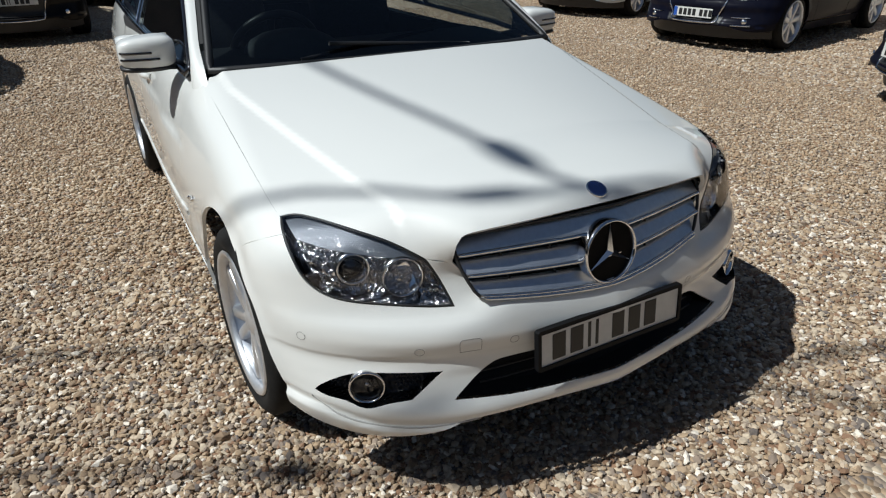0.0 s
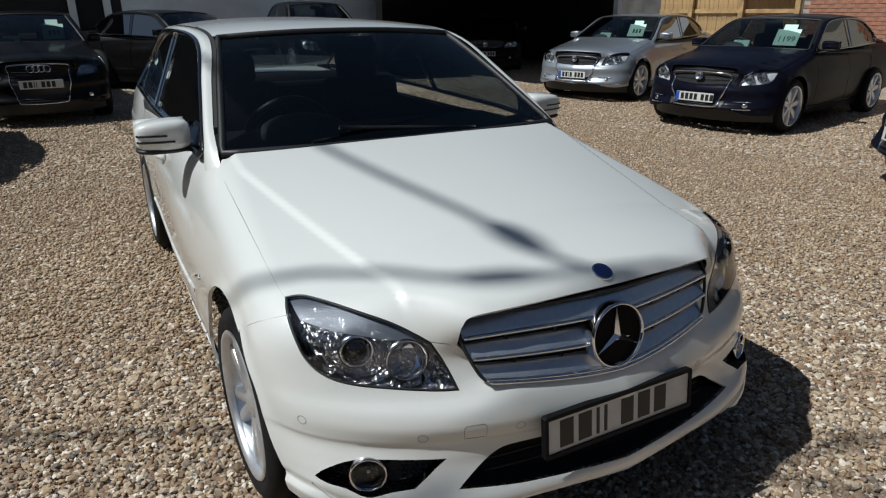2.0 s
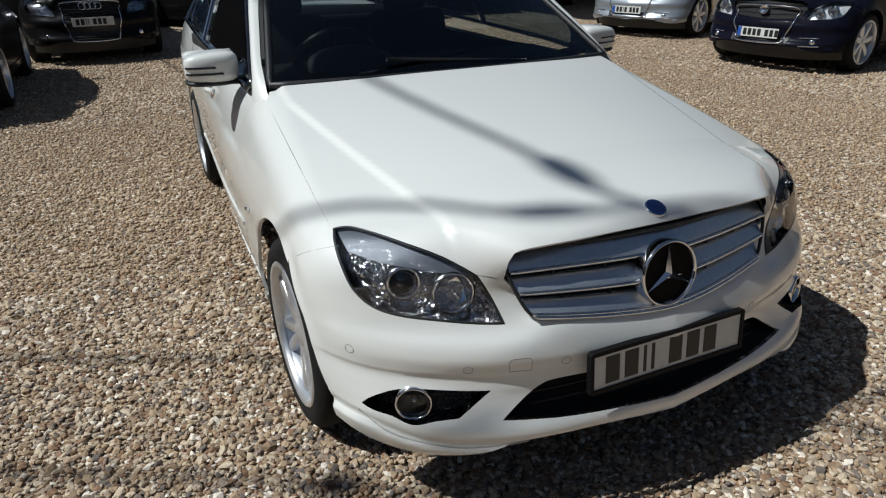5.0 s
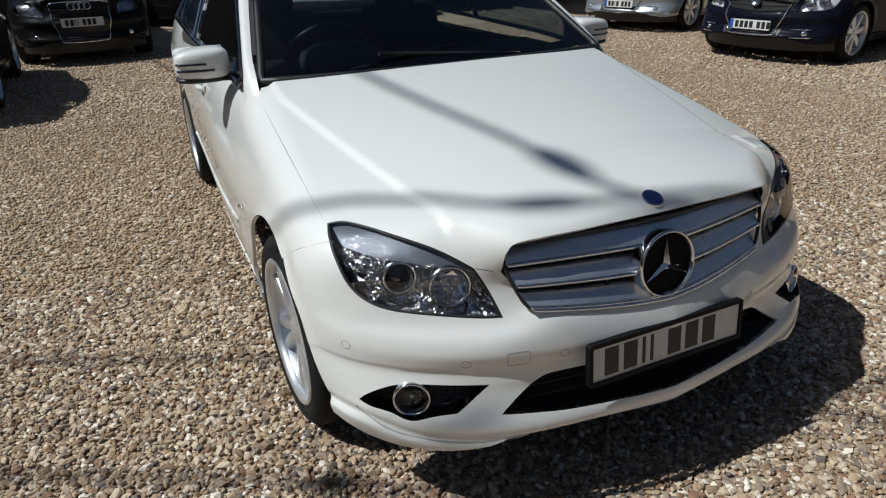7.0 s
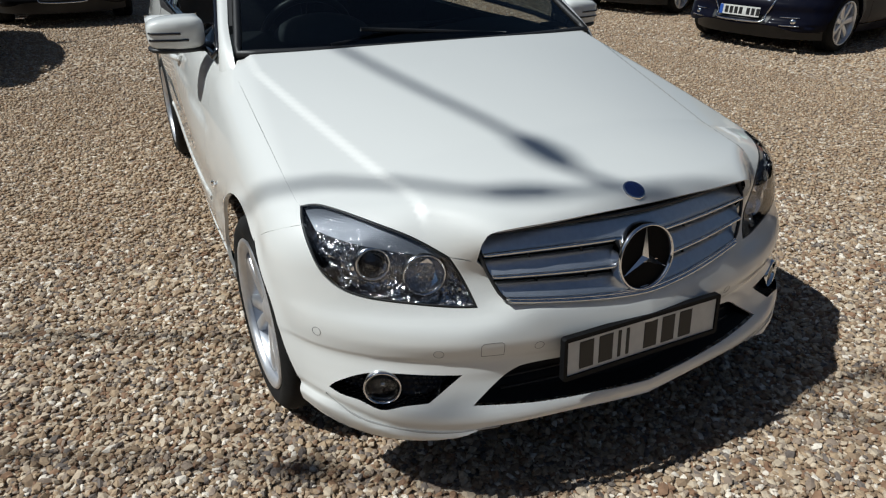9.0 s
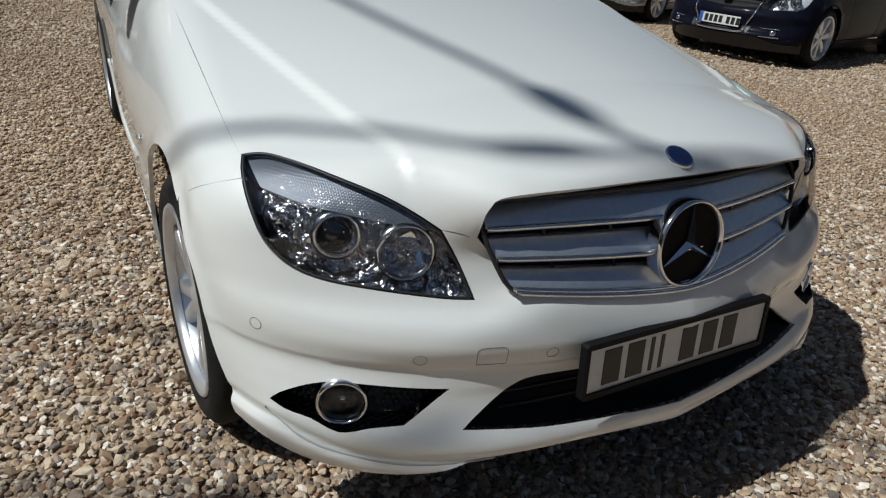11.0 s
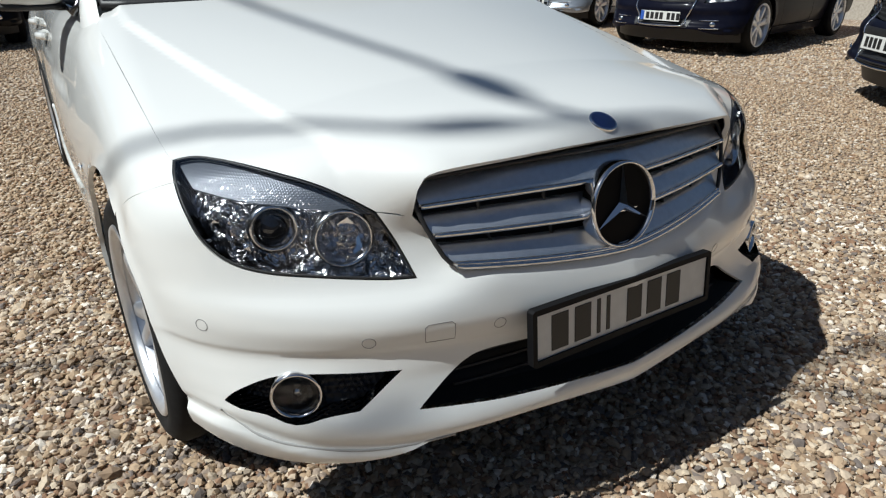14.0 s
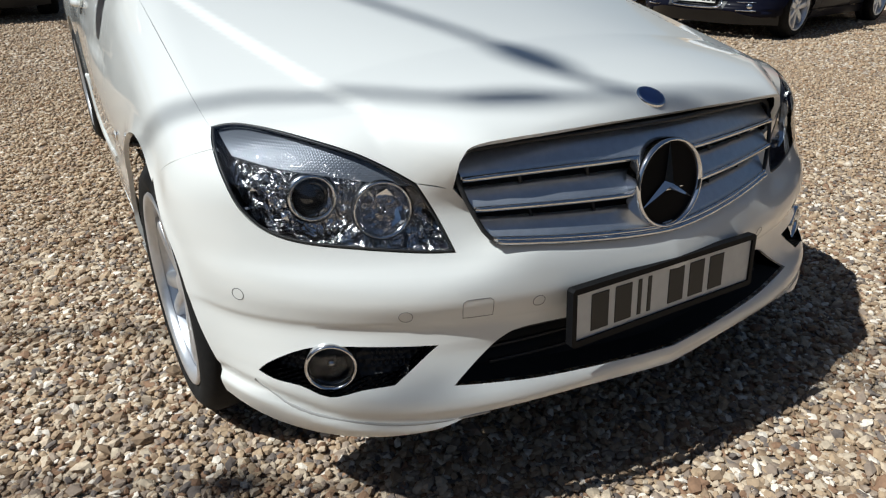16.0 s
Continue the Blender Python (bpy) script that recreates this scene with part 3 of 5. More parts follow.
I_RAIL = [(-0.752, 0.555, 0.972), (-0.672, 0.88, 1.165), (-0.588, 1.24, 1.334), (-0.588, 1.9, 1.372), (-0.58, 2.5, 1.330), (-0.57, 3.02, 1.07)]
O_RAIL = [(-0.790, 0.62, 0.958), (-0.717, 0.93, 1.150), (-0.646, 1.28, 1.310), (-0.646, 1.9, 1.345), (-0.64, 2.5, 1.295), (-0.68, 3.10, 1.04)]
BELT = [(-0.800, 0.66, 0.948), (-0.805, 1.3, 0.965), (-0.800, 2.0, 0.985), (-0.775, 2.72, 1.005)]


def cabin(car, paint_mat, fine=True, pane=None):
    """Windscreen, roof, pillars, side windows and what is inside."""
    n = 28 if fine else 14
    inner, outer = spline(I_RAIL, 0.05, False), spline(O_RAIL, 0.05, False)

    def along(line, t):
        k = t * (len(line) - 1)
        i = min(int(k), len(line) - 2)
        return line[i] + (line[i + 1] - line[i]) * (k - i)

    def screen(y_mid0, z_mid0, y_mid1, z_mid1, edge0, edge1, bulge):
        def fn(u, v):
            s = 2 * u - 1
            e = np.array(edge0) + (np.array(edge1) - np.array(edge0)) * v
            m0, m1 = np.array([0, y_mid0, z_mid0]), np.array([0, y_mid1, z_mid1])
            c = m0 + (m1 - m0) * v + np.array([0, -bulge, bulge]) * math.sin(math.pi * v)
            e = e + np.array([0, -bulge * 0.6, bulge * 0.6]) * math.sin(math.pi * v)
            w = 1 - abs(s) ** 2.2
            return np.array([e[0] * -s, e[1] + (c[1] - e[1]) * w, e[2] + (c[2] - e[2]) * w])
        return fn

    v, f = patch(screen(0.455, 0.985, 1.135, 1.352, (-0.735, 0.553, 0.975), (-0.568, 1.225, 1.328), 0.014), n, n // 2)
    mesh_object("windscreen", v, f, WINDSCREEN, car, "dark tinted windscreen")
    g = screen(0.455, 0.985, 1.135, 1.352, (-0.735, 0.553, 0.975), (-0.568, 1.225, 1.328), 0.014)
    rim = [g(u, 0) for u in np.linspace(0, 1, 25)] + [g(1, k) for k in np.linspace(0.05, 0.95, 12)] + [g(u, 1) for u in np.linspace(1, 0, 25)] + [g(0, k) for k in np.linspace(0.95, 0.05, 12)]
    mesh_object("screen_seal", *tube(np.array(rim), 0.015, 6, True), PLASTIC, car)
    v, f = patch(screen(3.12, 1.045, 2.52, 1.352, (-0.57, 3.02, 1.065), (-0.545, 2.45, 1.330), 0.02), 16, 8)
    mesh_object("rear_window", v, f, SIDEGLASS, car)

    k0, k1 = (float(np.argmin(np.linalg.norm(inner - np.array(I_RAIL[i]), axis=1))) / (len(inner) - 1) for i in (2, 4))

    def roof(u, v):
        s = 2 * u - 1
        k = k0 + (k1 - k0) * v
        e = along(inner, k)
        w = 1 - abs(s) ** 2.4
        y = e[1] + w * (-0.09 * (1 - v) ** 3 + 0.06 * v**3)
        return np.array([e[0] * -s, y, e[2] + (0.020 + 0.022 * v) * w])
    v, f = patch(roof, n, n)
    mesh_object("roof", v, f, paint_mat, car)
    for mirror in (False, True):
        flip = (lambda a, b: mirrored(a, b)) if mirror else (lambda a, b: (a, b))

        inner_low = spline([(-0.755, 0.46, 0.885), *I_RAIL], 0.05, False)
        outer_low = spline([(-0.815, 0.55, 0.835), *O_RAIL], 0.05, False)

        def rail(u, v):
            a, b = along(inner_low, u), along(outer_low, u)
            a = a + (b - a) * 0.24 * float(sstep(0.04, 0.10, u))
            return a + (b - a) * v + np.array([-0.008, 0, 0.010]) * math.sin(math.pi * v)
        v, f = patch(lambda u, v: along(inner_low, 0.095 + 0.905 * u) + (along(outer_low, 0.095 + 0.905 * u) - along(inner_low, 0.095 + 0.905 * u)) * 0.27 * v + np.array([0.004, 0, -0.003]), 60, 2)
        mesh_object("pillar_trim", *flip(v, f), DARK, car)
        v, f = patch(rail, 60, 5)
        mesh_object("pillar_and_roof_rail", *flip(v, f), paint_mat, car)
        belt = spline(BELT, 0.05, False)

        def window(u, v):
            a = along(belt, u)
            b = along(outer, 0.02 + 0.86 * u)
            return a + (b - a) * v + np.array([0.012, 0, 0])
        for k, (u0, u1, name) in enumerate(((0.0, 0.10, "quarter_panel"), (0.10, 0.51, "front_window"), (0.545, 0.86, "rear_window_side"), (0.86, 1.0, "corner_window"))):
            v, f = patch(lambda u, v: window(u0 + (u1 - u0) * u, v), 12, 8)
            mesh_object("side_window" if k else "mirror_triangle", *flip(v, f), (pane or SIDEGLASS) if k else GLOSS_BLACK, car)
        v, f = patch(lambda u, v: window(0.51 + 0.035 * u, v) + np.array([-0.008, 0, 0]), 2, 8)
        mesh_object("door_pillar", *flip(v, f), GLOSS_BLACK, car)
        line = np.array([window(0.545, k) + np.array([-0.012, 0.0, 0]) for k in np.linspace(0, 1, 9)])
        mesh_object("window_trim", *flip(*tube(line, 0.006, 6)), CHROME, car)
        frame_line = np.array([along(outer, k) for k in np.linspace(0.02, 0.9, 50)] + [along(belt, k) for k in np.linspace(1, 0, 30)])
        mesh_object("window_frame", *flip(*tube(frame_line, 0.012, 6, True)), GLOSS_BLACK, car)
    # inside
    bm = box((1.40, 0.50, 0.20), (0, 0.80, 0.86), 0.05)
    part("dashboard", bm, INTERIOR, car, smooth=True)
    v, f = superbox((0.40, 0.30, 0.20), 2.2, 10)
    mesh_object("instrument_hood", v + np.array([-0.34, 0.83, 0.945]), f, BINNACLE, car)
    part("cabin_floor", box((1.46, 2.5, 0.06), (0, 1.85, 0.34), 0.02), INTERIOR, car)
    part("rear_shelf", box((1.2, 0.5, 0.05), (0, 2.80, 0.97), 0.02), INTERIOR, car)
    for sx in (-1, 1):
        part("door_card", box((0.05, 2.0, 0.55), (sx * 0.74, 1.7, 0.66), 0.02), INTERIOR, car)
        seat = new("front_seat")
        seat.parent = car
        seat.matrix_basis = pose(sx * 0.37, 1.55, 0)
        part("seat_base", box((0.50, 0.52, 0.18), (0, 0, 0.50), 0.06), CLOTH, seat, smooth=True)
        part("backrest", box((0.48, 0.13, 0.60), (0, 0.32, 0.84), 0.055, Euler((-0.28, 0, 0)).to_matrix()), CLOTH, seat, smooth=True)
        part("headrest", box((0.26, 0.10, 0.18), (0, 0.43, 1.20), 0.045, Euler((-0.2, 0, 0)).to_matrix()), CLOTH, seat, smooth=True)
    part("rear_bench", box((1.30, 0.5, 0.2), (0, 2.35, 0.5), 0.06), CLOTH, car, smooth=True)
    part("bench_backrest", box((1.30, 0.14, 0.55), (0, 2.62, 0.78), 0.055, Euler((-0.3, 0, 0)).to_matrix()), CLOTH, car, smooth=True)
    sw = new("steering_wheel")
    sw.parent = car
    sw.matrix_basis = pose(-0.36, 1.00, 0.925, -62, 0, 0)
    a = np.linspace(0, 2 * math.pi, 40, endpoint=False)
    mesh_object("wheel_rim", *tube(np.stack([0.185 * np.cos(a), 0.185 * np.sin(a), 0 * a], 1), 0.016, 10, True), STEER, sw)
    part("wheel_hub", box((0.17, 0.13, 0.05), (0, -0.01, -0.02), 0.02), INTERIOR, sw, smooth=True)
    for b in (0, 180, 270):
        part("wheel_spoke", box((0.12, 0.03, 0.015), (0.11 * math.cos(radians(b)), 0.11 * math.sin(radians(b)), -0.012), 0.004, Euler((0, 0, radians(b))).to_matrix()), INTERIOR, sw)
    part("inside_mirror", box((0.24, 0.03, 0.07), (0.0, 1.12, 1.29), 0.02), INTERIOR, car, smooth=True)


BINNACLE = material("instrument_hood_grey", (0.09, 0.095, 0.10), 0.6, noise_amount=0.1)
GUTTER = material("seam_gutter_paint", (0.70, 0.70, 0.69), 0.5)
STEER = material("steering_leather", (0.05, 0.05, 0.05), 0.4)


def shell(car, m, fine=True):
    """The painted outside: bonnet, bumper, wings, doors, sills, boot. Returns nothing."""
    st = 0.028 if fine else 0.07
    ls = 0.012 if fine else 0.03
    gap = 0.0005 if fine else 0.003
    hood = [(0, -0.683, 0.802), (-0.22, -0.674, 0.800), (-0.37, -0.653, 0.792), (-0.430, -0.630, 0.767), (-0.446, -0.620, 0.707, 1),
            (*TOP_EDGE[-1], 1), *TOP_EDGE[-2:0:-1], (*TOP_EDGE[0], 1), *HOOD_SIDE, (-0.45, 0.475, 0.985), (0, 0.445, 1.0)]
    panel("bonnet", m, car, "top", flat_line("top", hood, ls, True), step=st * 0.5 if fine else st, gap=gap, label="long bonnet with two raised creases")
    bumper = [(0, -0.765, 0.588), (-0.2, -0.745, 0.592), (-0.345, -0.705, 0.600), (-0.395, -0.690, 0.607), (-0.425, -0.655, 0.660), (-0.446, -0.620, 0.704, 1), (*LOW_EDGE[0], 1),
              *LOW_EDGE[1:-1], *SEAM, (-0.886, -0.288, 0.555), (-0.880, -0.346, 0.443), (-0.857, -0.398, 0.33, 1), (-0.836, -0.39, 0.268, 1), (-0.785, -0.480, 0.252), (-0.695, -0.580, 0.244), (-0.610, -0.650, 0.252),
              (-0.525, -0.710, 0.274), (-0.447, -0.745, 0.293), (-0.29, -0.775, 0.297), (0, -0.795, 0.286)]
    holes = []
    if fine:
        fog = flat_line("front", FOG_HOLE, ls)
        holes = [fog, fog[::-1] * (-1, 1), flat_line("front", INTAKE, ls, True)]
    panel("front_bumper", m, car, "front", flat_line("front", bumper, ls, True), holes, step=st * 0.42, gap=gap, depth=0.007, label="sports front bumper with low lip")
    fender = [(*TOP_EDGE[0], 1), *HOOD_SIDE[:4], *DOOR_LINE, (-0.872, 0.335, 0.295, 1), *arch(0, 10, 118, n=8), (*SEAM[2][:3], 1), SEAM[1], SEAM[0], *OUT_EDGE[1:-1]]
    door = [(*DOOR_LINE[0], 1), (-0.80, 0.66, 0.948), *[(p[0], p[1], p[2] - 0.004) for p in BELT[1:2]], (-0.803, 1.72, 0.973, 1), (-0.89, 1.73, 0.65), (-0.872, 1.73, 0.300, 1), *DOOR_LINE[:0:-1]]
    rear = [(-0.803, 1.73, 0.974, 1), (-0.80, 2.2, 0.985), (-0.782, 2.66, 0.998, 1), (-0.86, 2.62, 0.80), (-0.885, 2.52, 0.62), *arch(2.76, 132, 175, 0.375, n=4), (-0.872, 2.37, 0.300, 1), (-0.872, 1.74, 0.300, 1)]
    quarter = [(-0.778, 2.68, 1.0, 1), (-0.70, 3.1, 1.0), (-0.70, 3.6, 0.97, 1), (-0.80, 3.70, 0.7), (-0.76, 3.70, 0.3, 1), (-0.80, 3.15, 0.27, 1), *arch(2.76, 0, 130, 0.375, n=8), (-0.86, 2.635, 0.80)]
    sill = [(-0.872, 0.345, 0.290, 1), (-0.872, 2.385, 0.292, 1), (-0.845, 2.40, 0.19, 1), (-0.845, 0.38, 0.19, 1)]
    for mirror in (False, True):
        for name, line in (("front_wing", fender), ("front_door", door), ("rear_door", rear), ("rear_quarter", quarter), ("sill", sill)):
            panel(name, m, car, "side", flat_line("side", line, ls), step=st * 1.3, gap=gap, off=0.006 if name == "sill" else 0.0, mirror=mirror)
    if fine:
        for line, lay in (([TOP_EDGE[0], *[p[:3] for p in HOOD_SIDE]], "side"), ([p[:3] for p in SEAM], "side")):
            q = LAYS[lay][0](np.array(line, float))
            v, f = tube(on_skin(lay, spline([(*k, 0) for k in q], 0.02, False), -0.0065), 0.005, 6)
            for mirror in (False, True):
                mesh_object("seam_gutter", *(mirrored(v, f) if mirror else (v, f)), GUTTER, car)
    boot = [(0, 3.02, 1.03), (-0.62, 2.98, 1.02, 1), (-0.68, 3.6, 0.99), (-0.4, 3.76, 0.96), (0, 3.78, 0.96)]
    panel("boot_lid", m, car, "top", flat_line("top", boot, 0.03, True), step=0.06, gap=gap)
    v, f = patch(lambda u, v: np.array([(2 * u - 1) * 0.69, 3.80 - 0.22 * abs(2 * u - 1) ** 3, 0.28 + 0.66 * v]), 20, 6)
    mesh_object("rear_bumper", v, f, m, car)
    # dark structure that closes the body underneath and behind the openings
    part("floor_pan", box((1.24, 3.9, 0.10), (0, 1.6, 0.26), 0.03), DARK, car)
    part("engine_block", box((1.05, 0.75, 0.36), (0, -0.10, 0.53), 0.05), DARK, car)
    for sx in (-1, 1):
        for y in (0.0, 2.76):
            v, f = lathe([(0.40, 0.04), (0.41, 0.08), (0.41, 0.24), (0.01, 0.24)], 30)
            keep = [t for t in f if v[list(t), 2].mean() > -0.05]
            v = v + np.array([-0.84 if y < 1 else -0.765, y, 0.318])
            if sx > 0:
                v, keep = mirrored(v, keep)
            mesh_object("arch_liner", v, keep, DARK, car)
FOG_HOLE = [(-0.803, -0.497, 0.361, 1), (-0.782, -0.52, 0.388), (-0.735, -0.561, 0.418), (-0.675, -0.598, 0.428), (-0.512, -0.684, 0.424, 1), (-0.597, -0.669, 0.360, 1), (-0.650, -0.64, 0.352),
            (-0.701, -0.608, 0.338), (-0.745, -0.57, 0.350), (-0.782, -0.525, 0.352)]
INTAKE = [(0, -0.755, 0.437), (-0.22, -0.74, 0.437), (-0.345, -0.727, 0.436), (-0.389, -0.721, 0.424), (-0.426, -0.718, 0.400), (-0.492, -0.71, 0.352, 1), (-0.41, -0.734, 0.347), (-0.27, -0.757, 0.338), (0, -0.78, 0.328)]


def grille_point(u, v, d=0.0):
    """On the grille's face; u -1 to 1 across, v 0 at the top to 1 at the foot, d out of it."""
    w = 0.438 - 0.048 * max(0.0, (v - 0.25) / 0.75) ** 1.4
    a = abs(u)
    y = -0.692 - 0.056 * v + (0.088 - 0.010 * v) * a**1.6
    z = (0.791 - 0.024 * a**2.2) * (1 - v) + (0.580 + 0.026 * a**1.5) * v
    return np.array([w * u, y - d, z + 0.15 * d])


def star_grille(car):
    g = new("radiator_grille")
    g.parent = car
    g["label"] = "silver slatted grille with chrome strips and a large round emblem"
    v, f = patch(lambda a, b: grille_point(2 * a - 1, b, -0.055), 24, 4)
    mesh_object("backing", v, f, DARK, g)
    us = np.linspace(-1, 1, 41)
    for v0, v1 in ((0.02, 0.290), (0.40, 0.615), (0.735, 0.955)):
        def blade(a, b):
            u = (2 * a - 1) * 0.985
            prof = [(0.0, -0.034), (0.10, -0.024), (0.5, -0.013), (0.86, -0.004), (1.0, -0.006), (1.0, -0.034)]
            k = b * 5
            i = min(int(k), 4)
            q0, q1 = prof[i], prof[i + 1]
            s, d = q0[0] + (q1[0] - q0[0]) * (k - i), q0[1] + (q1[1] - q0[1]) * (k - i)
            return grille_point(u, v0 + (v1 - v0) * s, d)
        v, f = patch(blade, 48, 15)
        mesh_object("slat", v, f, GREY_METAL, g)
        line = np.array([grille_point(u * 0.985, v1 - 0.005, -0.002) for u in us])
        mesh_object("chrome_strip", *tube(line, 0.0055, 8), CHROME, g)
    for u in (-0.72, -0.40, 0.40, 0.72):
        line = np.array([grille_point(u, k, -0.03) for k in (0.05, 0.5, 0.95)])
        mesh_object("grille_stay", *tube(line, 0.004, 6), PLASTIC, g)
    top = [grille_point(u, 0.0, -0.006) for u in np.linspace(-0.93, 0.93, 40)]
    rght = [grille_point(u, k, -0.005) for u, k in ((0.965, 0.018), (0.988, 0.06), (1.0, 0.13), (1.0, 0.3), (1.0, 0.5), (1.0, 0.7), (1.0, 0.86), (0.99, 0.94), (0.965, 0.985))]
    low = [grille_point(u, 1.0, -0.004) for u in np.linspace(0.93, -0.93, 40)]
    lft = [grille_point(-u, k, -0.005) for u, k in ((0.965, 0.985), (0.99, 0.94), (1.0, 0.86), (1.0, 0.7), (1.0, 0.5), (1.0, 0.3), (1.0, 0.13), (0.988, 0.06), (0.965, 0.018))]
    mesh_object("grille_frame", *tube(np.array(top + rght + low + lft), 0.0048, 8, True), PLASTIC, g)
    mesh_object("grille_lower_chrome", *tube(np.array([grille_point(u, 0.985, 0.003) for u in np.linspace(-0.98, 0.98, 50)]), 0.005, 8), CHROME, g)
    v, f = patch(lambda a, b: grille_point(1.84 * a - 0.92, 0.0, -0.004) + np.array([0, 0.075 * b, -0.012 * b]), 40, 2)
    mesh_object("grille_cap", v, f, PLASTIC, g)
    # round emblem
    e = new("emblem")
    e.parent = g
    e.matrix_basis = pose(-0.013, -0.728, 0.676, -9, 0, 0) @ Matrix.Scale(0.95, 4)
    v, f = lathe([(0.094, 0.03), (0.0955, 0.004), (0.0945, -0.006), (0.0915, -0.010), (0.0880, -0.008), (0.0865, 0.004)], 64, "y")
    mesh_object("emblem_ring", v, f, CHROME, e, "chrome ring")
    v, f = lathe([(0.001, 0.002), (0.088, 0.002)], 48, "y")
    mesh_object("emblem_disc", v, f, DISC_BLACK, e)
    vs, fs = [(0, -0.014, 0)], []
    for k in range(3):
        a = radians(90 + 120 * k)
        b = a + radians(60)
        vs += [(0.0885 * math.cos(a), -0.001, 0.0885 * math.sin(a)), (0.0120 * math.cos(b), 0.0, 0.0120 * math.sin(b))]
    for k in range(6):
        fs.append((0, 1 + (k + 1) % 6, 1 + k))
    mesh_object("emblem_star", np.array(vs), fs, CHROME, e, "faceted chrome star", smooth=False)


def fog_lamp(car, mirror):
    ob = new("fog_light")
    ob.parent = car
    hole = flat_line("front", FOG_HOLE, 0.012)
    panel("fog_recess", MESH_PLASTIC, ob, "front", hole, step=0.02, off=-0.050, depth=-0.049, mirror=mirror, label="black perforated fog light surround")
    c, ax = (-0.686, -0.582, 0.382), (-0.40, -0.91, 0.06)
    m = Vector((0, -1, 0)).rotation_difference(Vector(ax).normalized()).to_matrix()
    for name, prof, mat in (("chrome_ring", [(0.064, 0.05), (0.064, 0.02), (0.062, -0.004), (0.060, -0.012), (0.056, -0.015), (0.0515, -0.009), (0.050, 0.006)], CHROME),
                            ("reflector", [(0.051, 0.002), (0.042, 0.022), (0.026, 0.034), (0.012, 0.038), (0.001, 0.038)], FOG_DARK),
                            ("bulb", [(0.001, 0.004), (0.010, 0.006), (0.012, 0.012), (0.012, 0.035)], CHROME),
                            ("fog_lens", [(0.001, -0.010), (0.025, -0.008), (0.040, -0.004), (0.051, 0.001)], LENS)):
        v, f = lathe(prof, 40, "y")
        v = np.array([m @ Vector(p) * 0.82 for p in v]) + np.array(c)
        if name == "fog_lens":
            f = [q[::-1] for q in f]
        if mirror:
            v, f = mirrored(v, f)
        o = mesh_object(name, v, f, mat, ob)
        if name == "fog_lens":
            o.visible_shadow = False
    for cu, cv, across in ((-0.770, 0.366, 4), (-0.600, 0.384, 5)):
        u0 = front_uv(np.array([[cu, -0.545 if cu < -0.7 else -0.645, cv]]))[0]
        for i in range(across):
            for j in range(3):
                q = on_skin("front", np.array([[u0[0] + 0.011 * (i - across / 2) + 0.005 * (j % 2), u0[1] + 0.010 * (j - 1)]]), -0.046)[0]
                v, f = lathe([(0.001, -0.003), (0.0030, -0.0025), (0.0040, 0.0), (0.0042, 0.004)], 8, "y")
                v = np.array([m @ Vector(p) for p in v]) + q
                if mirror:
                    v, f = mirrored(v, f)
                mesh_object("grid_stud", v, f, STUD, ob)


def perforated():
    m = material("perforated_plastic", (0.012, 0.012, 0.013), 0.45)
    n, l = m.node_tree.nodes, m.node_tree.links
    tc, vo, bp = n.new("ShaderNodeTexCoord"), n.new("ShaderNodeTexVoronoi"), n.new("ShaderNodeBump")
    vo.inputs["Scale"].default_value, vo.inputs["Randomness"].default_value = 75, 0.0
    bp.inputs["Strength"].default_value, bp.inputs["Distance"].default_value = 1.0, 0.006
    l.new(tc.outputs["Object"], vo.inputs["Vector"])
    l.new(vo.outputs["Distance"], bp.inputs["Height"])
    l.new(bp.outputs["Normal"], n["Principled BSDF"].inputs["Normal"])
    return m


STUD = material("stud_plastic", (0.05, 0.05, 0.053), 0.4)
MESH_PLASTIC = perforated()
DISC_BLACK = material('emblem_black', (0.003, 0.003, 0.004), 0.45, spec=0.06)
FOG_DARK = material('fog_reflector_dark', (0.05, 0.05, 0.055), 0.3, 0.5, noise_amount=0.6, noise_scale=40)


def superbox(size, power=4.0, n=18, taper=None):
    """A rounded box-like shell."""
    v, f = [], []
    for i in range(n + 1):
        a = -math.pi / 2 + math.pi * i / n
        for j in range(2 * n):
            b = math.pi * j / n
            d = np.array([math.cos(a) * math.cos(b), math.cos(a) * math.sin(b), math.sin(a)])
            r = (np.abs(d) ** power).sum() ** (-1 / power)
            p = d * r
            if taper:
                p = taper(p)
            v.append(p * np.array(size) / 2)
    for i in range(n):
        for j in range(2 * n):
            a, b = i * 2 * n + j, i * 2 * n + (j + 1) % (2 * n)
            f.append((a, b, b + 2 * n, a + 2 * n))
    return np.array(v), f


